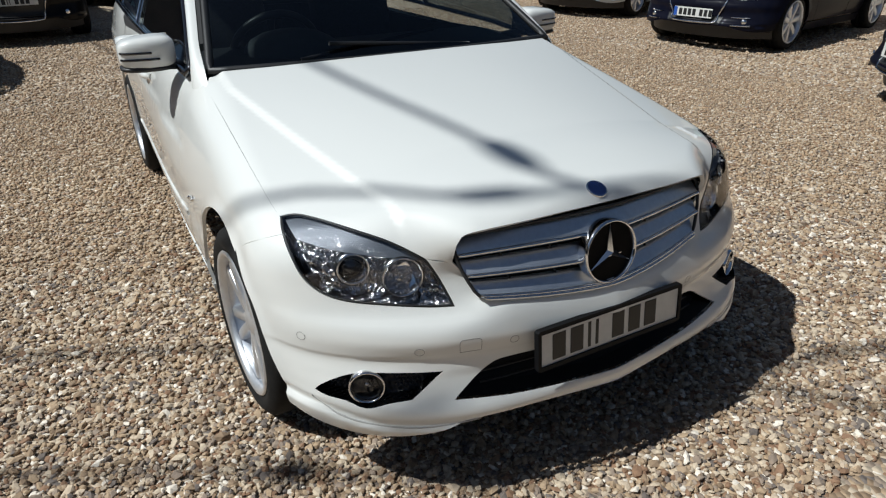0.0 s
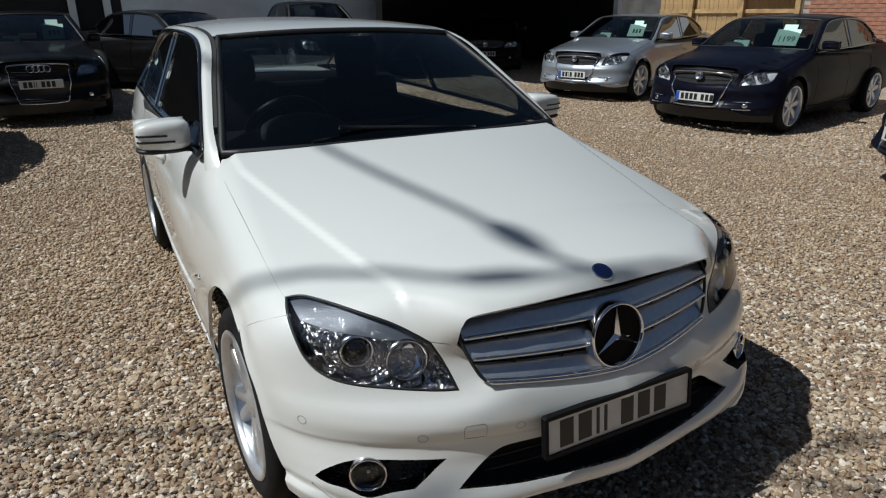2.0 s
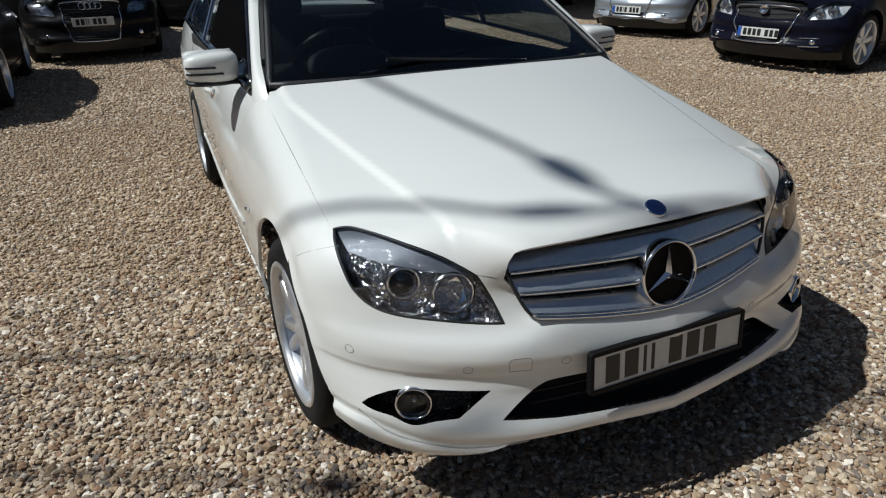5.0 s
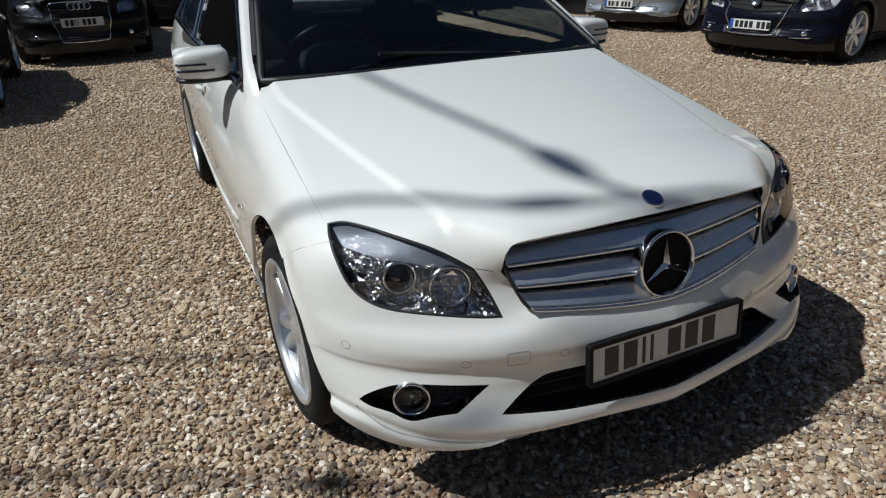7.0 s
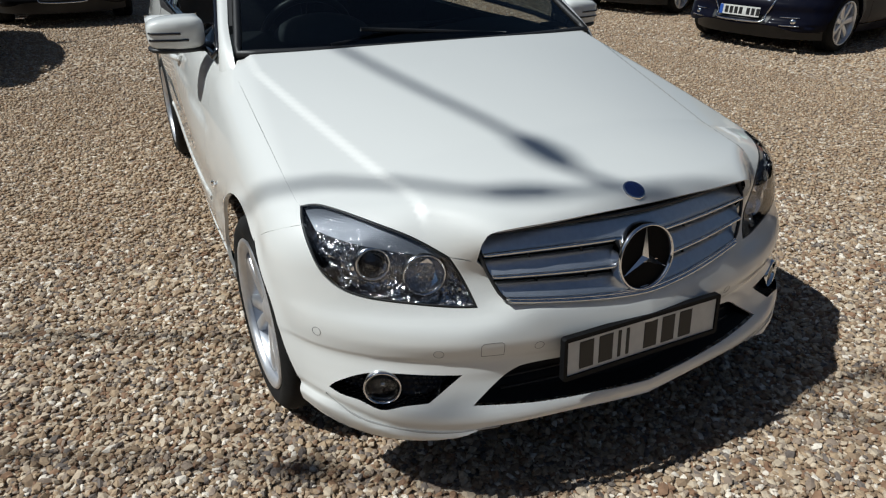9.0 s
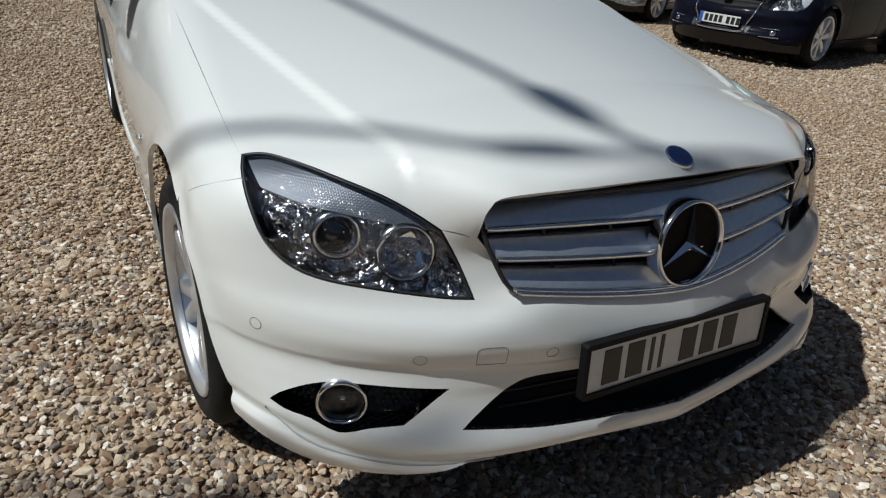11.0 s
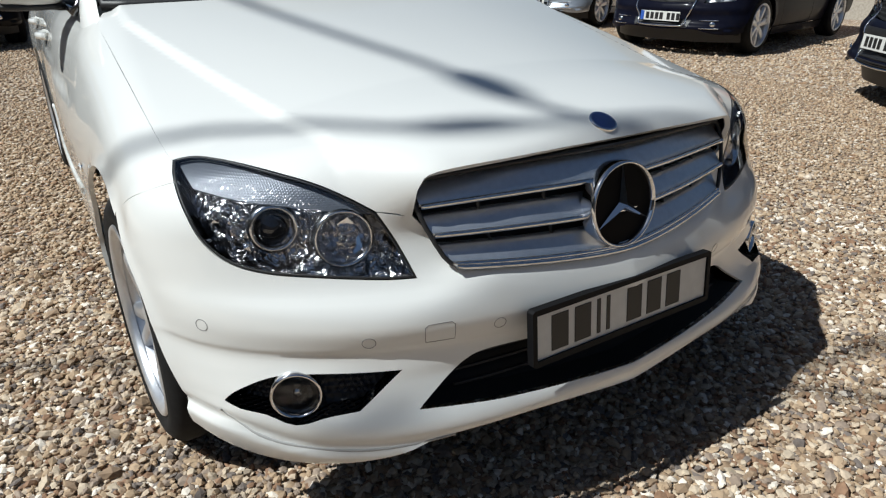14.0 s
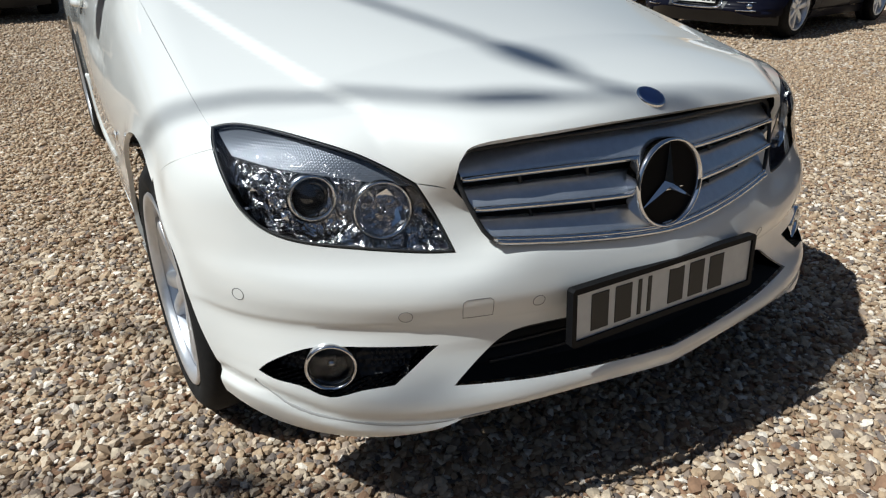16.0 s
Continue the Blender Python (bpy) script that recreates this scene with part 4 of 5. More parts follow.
def door_mirror(car, mirror, m, at=(-0.893, 0.80, 1.030)):
    ob = new("door_mirror")
    ob.parent = car
    flip = (lambda a, b: mirrored(a, b)) if mirror else (lambda a, b: (a, b))
    at = np.array(at)

    def shape(p):
        return np.array([p[0], p[1] * (1.0 if p[1] > 0 else 1.0) * (1 - 0.25 * max(0, -p[0])), p[2] * (1 - 0.12 * max(0, -p[0])) + 0.06 * p[0]])
    v, f = superbox((0.195, 0.125, 0.112), 4.6, 16, shape)
    mesh_object("mirror_shell", *flip(v + at, f), m, ob)
    v, f = superbox((0.198, 0.120, 0.028), 3.0, 12)
    mesh_object("mirror_foot", *flip(v + at + np.array([0.0, 0.005, -0.054]), f), PLASTIC, ob)
    v, f = superbox((0.15, 0.06, 0.03), 3.0, 10)
    mesh_object("mirror_arm", *flip(v + at + np.array([0.115, 0.01, -0.058]), f), PLASTIC, ob)
    v, f = patch(lambda a, b: at + np.array([-0.09 + 0.18 * a, 0.066, -0.05 + 0.1 * b]), 2, 2)
    mesh_object("mirror_glass", *flip(v, f), CHROME, ob)
    for dz, x0, x1 in ((0.006, -0.093, 0.01), (-0.017, -0.093, 0.035)):
        line = np.array([at + np.array([x, -0.0630 * (1 - abs(x / 0.0975) ** 4.6 * 0.999) ** (1 / 4.6) * (1 - 0.25 * max(0, -x / 0.0975)) - 0.0005, dz]) for x in np.linspace(x0, x1, 16)])
        mesh_object("indicator_strip", *flip(*tube(line, 0.0045, 6)), GLOSS_BLACK, ob)


def star_saloon():
    """The white saloon in the middle of the yard."""
    car = thing("saloon_car", "white four-door saloon with sports bumper parked on gravel", "car", Matrix.Translation((-0.6, -0.55, 0)) @ pose(0, 0, 0, 0, 0, -1.0) @ Matrix.Translation((0.6, 0.55, 0)))
    shell(car, WHITE)
    cabin(car, WHITE)
    for mirror in (False, True):
        lamp_unit(car, mirror)
        fog_lamp(car, mirror)
        door_mirror(car, mirror, WHITE, (-0.900, 0.80, 1.012) if not mirror else (-0.868, 0.80, 1.005))
    star_grille(car)
    panel("lower_intake", DARK, car, "front", flat_line("front", INTAKE, 0.02, True), step=0.05, off=-0.07, depth=-0.06, label="black lower air intake")
    for k in (0.36, 0.385, 0.41):
        line = on_skin("front", np.stack([np.linspace(-0.36, 0.36, 30), np.full(30, k)], 1), -0.04)
        mesh_object("intake_bar", *tube(line, 0.004, 6), PLASTIC, car)
    for side in (-1, 1):
        for y in (0.0, 2.76):
            w = wheel(car, side * (0.77 if y < 1 else 0.705), y, side)
            if y < 1:
                w.matrix_basis = w.matrix_basis @ pose(0, 0, 0, 0, 0, -2 * side)
    number_plate("number_plate", car, pose(-0.020, -0.772, 0.467, -6, 0, 0), "wwii www")
    # bonnet badge
    e = new("bonnet_badge")
    e.parent = car
    p = cast(np.array([[-0.012, -0.650, 1.3]]), np.array([[0, 0, -1.0]]), 0.0, 1.0)
    nr = skin_normal(p)[0]
    e.matrix_basis = Matrix.Translation(p[0]) @ Vector((0, 0, 1)).rotation_difference(Vector(nr)).to_matrix().to_4x4()
    v, f = lathe([(0.0300, -0.003), (0.0300, 0.002), (0.0280, 0.0034), (0.0260, 0.003)], 40, "z")
    mesh_object("badge_rim", v, f, CHROME, e)
    v, f = lathe([(0.0001, 0.0036), (0.012, 0.0034), (0.0263, 0.0026)], 40, "z")
    mesh_object("badge_face", v, f, BADGE_BLUE, e, "blue enamel badge")
    # parking sensors and the towing-eye cover
    for sx in (-1, 1):
        for x, y, z in ((-0.811, -0.458, 0.513), (-0.559, -0.646, 0.490), (-0.322, -0.733, 0.497)):
            c = front_uv(np.array([[x, y, z]]))[0]
            a = np.linspace(0, 2 * math.pi, 24, endpoint=False)
            ring = on_skin("front", np.stack([c[0] + 0.0105 * np.cos(a), c[1] + 0.0115 * np.sin(a)], 1), 0.0)
            v, f = tube(ring, 0.0007, 5, True)
            if sx > 0:
                v, f = mirrored(v, f)
            mesh_object("parking_sensor", v, f, SEAM_DARK, car)
    c = front_uv(np.array([[-0.440, -0.705, 0.498]]))[0]
    sq = spline([(c[0] - 0.024, c[1] - 0.020, 1), (c[0] + 0.024, c[1] - 0.019, 1), (c[0] + 0.024, c[1] + 0.015), (c[0] + 0.019, c[1] + 0.020), (c[0] - 0.019, c[1] + 0.019), (c[0] - 0.024, c[1] + 0.014)], 0.006)
    mesh_object("towing_eye_cover", *tube(on_skin("front", sq, 0.0), 0.0007, 5, True), SEAM_DARK, car)
    # grey bead along the lip: the groove's shade put into its colour
    q = front_uv(np.array([(-0.806, -0.487, 0.338), (-0.770, -0.545, 0.308), (-0.705, -0.612, 0.290), (-0.616, -0.668, 0.284), (-0.527, -0.708, 0.286), (-0.43, -0.738, 0.292)]))
    for sx in (1, -1):
        v, f = tube(on_skin("front", spline([(k[0] * sx, k[1], 0) for k in q], 0.015, False), -0.0022), 0.0036, 10)
        mesh_object("lip_seam", v, f, LIP_SHADE, car)
    # side badge, indicator, door handles, wipers
    for mirror in (False, True):
        flip = (lambda a, b: mirrored(a, b)) if mirror else (lambda a, b: (a, b))
        q = side_uv(np.array([[-0.885, 0.44, 0.60], [-0.885, 0.48, 0.585], [-0.885, 0.52, 0.575]]))
        mesh_object("wing_badge", *flip(*tube(side_on(q, 0.002), 0.007, 6)), CHROME, car)
        for y in (1.45, 2.45):
            q = side_uv(np.array([[-0.875, y + d, 0.83] for d in np.linspace(-0.1, 0.1, 9)]))
            v = side_on(q, 0.0)
            v[:, 0] -= 0.03 * np.sin(np.linspace(0, math.pi, 9))
            mesh_object("door_handle", *flip(*tube(v, 0.012, 8)), WHITE, car)
        line = side_on(side_uv(np.array([[-0.88, y, 0.47] for y in np.linspace(0.64, 2.3, 20)])), 0.001)
        mesh_object("rubbing_strip", *flip(*tube(line, 0.012, 6, flat=0.5)), WHITE, car)
    for x0, x1, y1 in ((-0.42, 0.20, 0.62), (0.30, -0.30, 0.52)):
        line = np.array([(x0 + (x1 - x0) * k, 0.50 + (y1 - 0.50) * k + 0.0 * k, 0.995 + 0.045 * k) for k in np.linspace(0, 1, 8)])
        mesh_object("wiper", *tube(line, 0.008, 6), PLASTIC, car)
    part("cowl", box((1.35, 0.16, 0.02), (0, 0.52, 0.955), 0.005), PLASTIC, car)
    return car


def settle(car):
    """The body's rake and stance: the cabin stands a little higher to the back and follows the car's line."""
    def moved(p, solid):
        x, y, z = p
        lift = 0.045 * min(max(y + 0.3, 0.0), 1.4) * float(sstep(0.5, 0.9, z)) if solid else 0.0
        out = 0.030 * float(sstep(0.3, 0.85, x) * sstep(0.6, -0.2, y))
        return (x - 0.020 * max(y + 0.3, 0.0) + out, y, z + lift)
    for ob in car.children:
        if ob.type == "MESH" and ob.matrix_basis == Matrix():
            group = [ob]
        elif ob.type == "EMPTY" and ob.matrix_basis == Matrix():
            group = [k for k in ob.children if k.type == "MESH"]
        else:
            ob.location = moved(ob.location, ob.name.split(".")[0] != "wheel")
            continue
        for k in group:
            for v in k.data.vertices:
                v.co = moved(v.co, True)


# grey that stands for the shade in the lip's groove
LIP_SHADE = material('lip_shade_grey', (0.40, 0.40, 0.385), 0.7)
SEAM_DARK = material("seam_dark", (0.16, 0.16, 0.16), 0.7)
settle(star_saloon())

# ---- ground ----
def gravel_material(name, scale, pieces, calm=0.0):
    m = material(name, (0.4, 0.3, 0.2), 0.85)
    n, l = m.node_tree.nodes, m.node_tree.links
    b = n["Principled BSDF"]
    ramp = n.new("ShaderNodeValToRGB")
    ramp.color_ramp.interpolation = "CONSTANT"
    tones = [(0.0, (0.46, 0.34, 0.22)), (0.2, (0.31, 0.22, 0.14)), (0.34, (0.60, 0.50, 0.37)), (0.50, (0.33, 0.26, 0.20)), (0.64, (0.29, 0.175, 0.105)), (0.74, (0.60, 0.49, 0.36)), (0.84, (0.84, 0.77, 0.66)), (0.92, (0.19, 0.16, 0.14))]
    tones = [(p, tuple((a + (b - a) * calm) * g for a, b, g in zip(c, (0.50, 0.355, 0.215), (0.90, 0.90, 0.93)))) for p, c in tones]
    while len(ramp.color_ramp.elements) < len(tones):
        ramp.color_ramp.elements.new(0.5)
    for e, (p, c) in zip(ramp.color_ramp.elements, tones):
        e.position, e.color = p, (*c, 1)
    tc, big, mx = n.new("ShaderNodeTexCoord"), n.new("ShaderNodeTexNoise"), n.new("ShaderNodeMix")
    mx.data_type, mx.blend_type = "RGBA", "MULTIPLY"
    mx.inputs[0].default_value = 1.0
    big.inputs["Scale"].default_value = 0.9 if not pieces else 70
    big.inputs["Detail"].default_value = 6
    tint = n.new("ShaderNodeValToRGB")
    tint.color_ramp.elements[0].position, tint.color_ramp.elements[1].position = 0.3, 0.7
    tint.color_ramp.elements[0].color, tint.color_ramp.elements[1].color = (0.74, 0.72, 0.70, 1), (1.1, 1.08, 1.02, 1)
    l.new(tc.outputs["Object"], big.inputs["Vector"])
    l.new(big.outputs["Fac"], tint.inputs["Fac"])
    if pieces:
        g = n.new("ShaderNodeNewGeometry")
        l.new(g.outputs["Random Per Island"], ramp.inputs["Fac"])
    else:
        vo, wn_, sep, bp = n.new("ShaderNodeTexVoronoi"), n.new("ShaderNodeTexWhiteNoise"), n.new("ShaderNodeSeparateXYZ"), n.new("ShaderNodeBump")
        vo.inputs["Scale"].default_value = scale
        l.new(tc.outputs["Object"], vo.inputs["Vector"])
        l.new(vo.outputs["Color"], sep.inputs["Vector"])
        l.new(sep.outputs["X"], ramp.inputs["Fac"])
        inv = n.new("ShaderNodeMath")
        inv.operation = "SUBTRACT"
        inv.inputs[0].default_value = 1.0
        l.new(vo.outputs["Distance"], inv.inputs[1])
        bp.inputs["Strength"].default_value, bp.inputs["Distance"].default_value = 1.0, 0.012
        l.new(inv.outputs["Value"], bp.inputs["Height"])
        l.new(bp.outputs["Normal"], b.inputs["Normal"])
    l.new(ramp.outputs["Color"], mx.inputs[6])
    l.new(tint.outputs["Color"], mx.inputs[7])
    l.new(mx.outputs[2], b.inputs["Base Color"])
    return m


GRAVEL_FAR = gravel_material("gravel_sheet", 48, False)
GRAVEL = gravel_material("gravel_stones", 1, True)
GRAVEL_CALM = gravel_material("gravel_stones_dusty", 1, True, 0.38)


def ground_z(x, y):
    """The yard rises very slightly away from the white car."""
    return 0.006 * np.maximum(0.0, np.hypot(x, y) - 2.5)


RADII = [0.0, 1.0, 2.0, 2.5, 3.0, 4.0, 6.0, 9.0, 14.0, 25.0, 60.0, 150.0, 400.0]
TURNS = 64
v = np.array([(r * math.cos(2 * math.pi * k / TURNS), r * math.sin(2 * math.pi * k / TURNS), ground_z(r, 0) - 0.004) for r in RADII for k in range(TURNS)])
f = [(i * TURNS + k, (i + 1) * TURNS + k, (i + 1) * TURNS + (k + 1) % TURNS, i * TURNS + (k + 1) % TURNS) for i in range(len(RADII) - 1) for k in range(TURNS)]
tagged(mesh_object("ground", v, f, GRAVEL_FAR, smooth=False), "pale brown gravel yard surface", "ground", kind="structure")


def pebbles(name, count, x0, x1, y0, y1, size, seed, keep=None, plain=False):
    """A bed of loose stones, all in one mesh."""
    rng = np.random.default_rng(seed)
    phi = (1 + 5**0.5) / 2
    base = np.array([(-1, phi, 0), (1, phi, 0), (-1, -phi, 0), (1, -phi, 0), (0, -1, phi), (0, 1, phi), (0, -1, -phi), (0, 1, -phi), (phi, 0, -1), (phi, 0, 1), (-phi, 0, -1), (-phi, 0, 1)], float)
    base /= np.linalg.norm(base[0])
    tri = np.array([(0, 11, 5), (0, 5, 1), (0, 1, 7), (0, 7, 10), (0, 10, 11), (1, 5, 9), (5, 11, 4), (11, 10, 2), (10, 7, 6), (7, 1, 8), (3, 9, 4), (3, 4, 2), (3, 2, 6), (3, 6, 8), (3, 8, 9), (4, 9, 5), (2, 4, 11), (6, 2, 10), (8, 6, 7), (9, 8, 1)])
    if plain:
        base = np.array([(1, 0, 0), (-1, 0, 0), (0, 1, 0), (0, -1, 0), (0, 0, 1), (0, 0, -1)], float) * 1.15
        tri = np.array([(0, 2, 4), (2, 1, 4), (1, 3, 4), (3, 0, 4), (2, 0, 5), (1, 2, 5), (3, 1, 5), (0, 3, 5)])
    c = np.stack([rng.uniform(x0, x1, count), rng.uniform(y0, y1, count), rng.uniform(-0.002, 0.006, count)], 1)
    c[:, 2] += ground_z(c[:, 0], c[:, 1])
    if keep is not None:
        c = c[keep(c)]
    n = len(c)
    if plain:
        c[:, 2] -= 0.002
    s = size * rng.lognormal(0, 0.30, n)
    dims = np.stack([s * rng.uniform(0.9, 1.2 if plain else 1.5, n), s * rng.uniform(0.75, 1.0, n), s * rng.uniform(0.45, 0.75, n)], 1) / 2
    v = base[None] * (1 + rng.uniform(-0.27, 0.25, (n, len(base), 1))) * dims[:, None]
    a, t, r = rng.uniform(0, 6.283, n), rng.normal(0, 0.35, n), rng.normal(0, 0.35, n)
    y, z = v[..., 1] * np.cos(t)[:, None] - v[..., 2] * np.sin(t)[:, None], v[..., 1] * np.sin(t)[:, None] + v[..., 2] * np.cos(t)[:, None]
    x, z = v[..., 0] * np.cos(r)[:, None] + z * np.sin(r)[:, None], z * np.cos(r)[:, None] - v[..., 0] * np.sin(r)[:, None]
    v = np.stack([x * np.cos(a)[:, None] - y * np.sin(a)[:, None], x * np.sin(a)[:, None] + y * np.cos(a)[:, None], z], -1) + c[:, None]
    me = bpy.data.meshes.new(name)
    me.vertices.add(n * len(base))
    me.vertices.foreach_set("co", v.ravel().astype(np.float32))
    loops = (tri[None] + len(base) * np.arange(n)[:, None, None]).ravel().astype(np.int32)
    me.loops.add(len(loops))
    me.loops.foreach_set("vertex_index", loops)
    me.polygons.add(n * len(tri))
    me.polygons.foreach_set("loop_start", np.arange(0, n * len(tri) * 3, 3, dtype=np.int32))
    me.update(calc_edges=True)
    me.materials.append(GRAVEL_CALM if plain else GRAVEL)
    if not plain:
        me.attributes.new("sharp_face", "BOOLEAN", "FACE").data.foreach_set("value", np.ones(n * len(tri), bool))
    return tagged(new(name, me), "loose tan, brown and grey gravel stones", "gravel", kind="stuff")


def near_view(c):
    return ~((np.abs(c[:, 0]) < 0.55) & (c[:, 1] > 0.2) & (c[:, 1] < 3.2))


pebbles("gravel", 70000, -2.4, 2.4, -1.25, 1.4, 0.0185, 1, near_view)
pebbles("gravel_beyond", 88000, -3.2, 5.2, 1.4, 5.0, 0.0185, 2, near_view, True)
pebbles("gravel_far", 52000, -3.6, 8.5, 5.0, 9.5, 0.024, 3, None, True)
pebbles("gravel_side", 18000, 2.4, 5.2, -1.25, 1.4, 0.020, 5, None, True)
pebbles("gravel_yard", 9000, 5.2, 9.0, -1.0, 5.0, 0.030, 6, None, True)


# ---- the other cars of the yard ----
def plain_lamp(car, mirror, rings=True):
    line = flat_line("lamp", LAMP_TOP + LAMP_LOW, 0.03)
    lamp = new("headlight")
    lamp.parent = car
    panel("lens", LENS, lamp, "lamp", line, step=0.05, gap=0.003, depth=0.0, off=0.001, mirror=mirror, label="clear headlight lens").visible_shadow = False
    panel("housing", LAMP_BRIGHT if rings else LAMP_DARK, lamp, "lamp", line, step=0.04, gap=0.005, off=-0.05, depth=-0.048, mirror=mirror)
    for c, r in (((-0.665, -0.485, 0.690), 0.058), ((-0.555, -0.555, 0.668), 0.050)) if rings else ():
        v, f = lathe([(r * 0.55, -0.004), (r * 0.8, -0.012), (r, -0.008), (r * 1.05, 0.02)], 24, "y")
        v = v + np.array(c)
        w, g = lathe([(0.001, -0.006), (r * 0.4, -0.004), (r * 0.6, 0.004)], 20, "y")
        w = w + np.array(c)
        if mirror:
            v, f = mirrored(v, f)
            w, g = mirrored(w, g)
        mesh_object("lamp_ring", v, f, CHROME, lamp)
        mesh_object("lamp_bowl", w, g, LAMP_DARK, lamp)
    return lamp


def yard_car(label, m, paint_mat, scale, style, chars, blue=False, card="", plate_z=0.43, spokes=7, wheel_mat=None):
    m = Matrix.Translation((0, 0, float(ground_z(m.translation.x, m.translation.y)))) @ m
    car = thing("parked_car", label, "car", m @ Matrix.Diagonal((*scale, 1)), "cars parked round the yard")
    shell(car, paint_mat, False)
    cabin(car, paint_mat, False, DARKGLASS)
    k = scale[2] * (1.03 if style != "suv" else 1.12)
    for side in (-1, 1):
        for y in (0.0, 2.76):
            h = wheel(car, side * 0.77, y, side, 0.318, 0.238, spokes, False, wheel_mat or GREY_METAL, 36)
            h.matrix_basis = pose(side * 0.77, y, 0.318 * k / scale[2]) @ Matrix.Diagonal((-side * k / scale[0], k / scale[1], k / scale[2], 1))
    for mirror in (False, True):
        plain_lamp(car, mirror, style != "frame")
        door_mirror(car, mirror, paint_mat)
    g = new("grille")
    g.parent = car
    v, f = patch(lambda a, b: grille_point(2 * a - 1, b, -0.03), 16, 4)
    mesh_object("grille_back", v, f, DARK, g)
    for k in np.linspace(0.12, 0.9, 4 if style == "wide" else 6):
        line = np.array([grille_point(u * 0.98, k, -0.012) for u in np.linspace(-1, 1, 21)])
        mesh_object("grille_bar", *tube(line, 0.003, 6), CHROME if style == "star" else PLASTIC, g)

    def on(points):
        q = front_uv(np.array(points, float))
        return on_skin("front", spline([(*a, 0) for a in q], 0.03, False), 0.004)
    if style in ("wide", "frame", "suv"):
        w0, w1, z0 = (0.37, 0.30, 0.28) if style == "wide" else (0.36, 0.27, 0.27)
        low = [(0, -0.76, 0.545 if style != "wide" else 0.40), (-w0 + 0.02, -0.70, 0.545 if style != "wide" else 0.40, 1), (-w1 - 0.01, -0.70, z0 + 0.035, 1), (0, -0.78, z0 + 0.03)]
        panel("lower_grille", PLASTIC, g, "front", flat_line("front", low, 0.03, True), step=0.06, off=0.003, depth=0.01)
        for k in np.linspace(z0 + 0.05, 0.39, 4):
            mesh_object("lower_bar", *tube(on([(x, -0.75, k) for x in np.linspace(-w1, w1, 9)]), 0.006, 6), PLASTIC, g)
        side = [(-0.385, 0.715), (-0.380, 0.62), (-0.335, 0.50), (-0.290, 0.40), (-0.265, 0.335)] if style == "wide" else [(-0.375, 0.745), (-0.385, 0.66), (-0.345, 0.50), (-0.300, 0.35), (-0.270, 0.300)]
        loop = [(0.0, side[0][1] + 0.02), *side, (0.0, side[-1][1] - 0.012), *[(-a, b) for a, b in side[::-1]]]
        flat = front_uv(np.array([(a, -0.74 + 0.25 * a * a, b) for a, b in loop]))
        ring = on_skin("front", spline([(*q, 0) for q in flat], 0.03), 0.006)
        mesh_object("chrome_frame", *tube(ring, 0.010 if style == "wide" else 0.008, 8, True), CHROME, g)
    if style in ("wide", "star"):
        v, f = lathe([(0.050, 0.02), (0.054, -0.004), (0.050, -0.010), (0.042, -0.008), (0.040, 0.0), (0.001, -0.002)], 32, "y")
        o = mesh_object("round_emblem", v, f, CHROME, g)
        o.matrix_basis = pose(0, -0.735, 0.69, -9, 0, 0)
    else:
        for x in (-0.099, -0.033, 0.033, 0.099):
            a = np.linspace(0, 2 * math.pi, 24, endpoint=False)
            o = mesh_object("emblem_ring", *tube(np.stack([0.042 * np.cos(a), 0 * a, 0.042 * np.sin(a)], 1), 0.006, 6, True), CHROME, g)
            o.matrix_basis = pose(x, -0.728, 0.71, -9, 0, 0)
    pl = number_plate("number_plate", car, pose(0, -0.785, plate_z / scale[2], -4, 0, 0) @ Matrix.Diagonal((1 / scale[0], 1 / scale[1], 1 / scale[2], 1)), chars, False, blue)
    v, f = patch(lambda a, b: np.array([0.80 * (2 * a - 1), -0.715 + 0.36 * abs(2 * a - 1) ** 3 + 0.05 * b, 0.31 - 0.16 * b]), 20, 3)
    mesh_object("front_valance", v, f, PLASTIC, car, "black plastic lower valance")
    # fog lights and low trim
    for sx in (-1, 1):
        v, f = lathe([(0.001, -0.008), (0.02, -0.007), (0.030, -0.002), (0.034, 0.006)], 20, "y")
        p = on_skin("front", front_uv(np.array([[sx * 0.60, -0.68, 0.355]])), 0.004)[0]
        o = mesh_object("fog_light", v, f, LAMP_CHROME, car)
        o.matrix_basis = Matrix.Translation(p) @ pose(0, 0, 0, 0, 0, -sx * -28)
        if style == "wide":
            line = on([(sx * x, -0.7, 0.40) for x in (0.45, 0.53, 0.61, 0.70)])
            mesh_object("bumper_trim", *tube(line, 0.008, 6), CHROME, car)
            line = on([(sx * x, -0.7, 0.315) for x in (0.45, 0.53, 0.61, 0.70)])
            mesh_object("bumper_trim", *tube(line, 0.008, 6), CHROME, car)
    if card:
        c = new("price_card")
        c.parent = car
        x = 0.34
        c.matrix_basis = pose(x, 0.80, 1.115, 58, 0, 0)
        part("card", box((0.30, 0.24, 0.003), (0, 0, 0), 0.001), PAPER, c, "pale green price card behind the windscreen")
        part("card_top", box((0.17, 0.07, 0.003), (0, 0.155, 0), 0.001), PAPER, c)
        if card == "bars":
            for k in range(3):
                part("card_bar", box((0.035, 0.075, 0.002), (-0.05 + 0.06 * k, -0.02, 0.003), 0.0005), PLATE_BLACK, c)
        else:
            t = bpy.data.curves.new("card_text", "FONT")
            t.body, t.size, t.extrude, t.align_x, t.align_y = card, 0.115, 0.0008, "CENTER", "CENTER"
            t.materials.append(PLATE_BLACK)
            o = new("card_text", t)
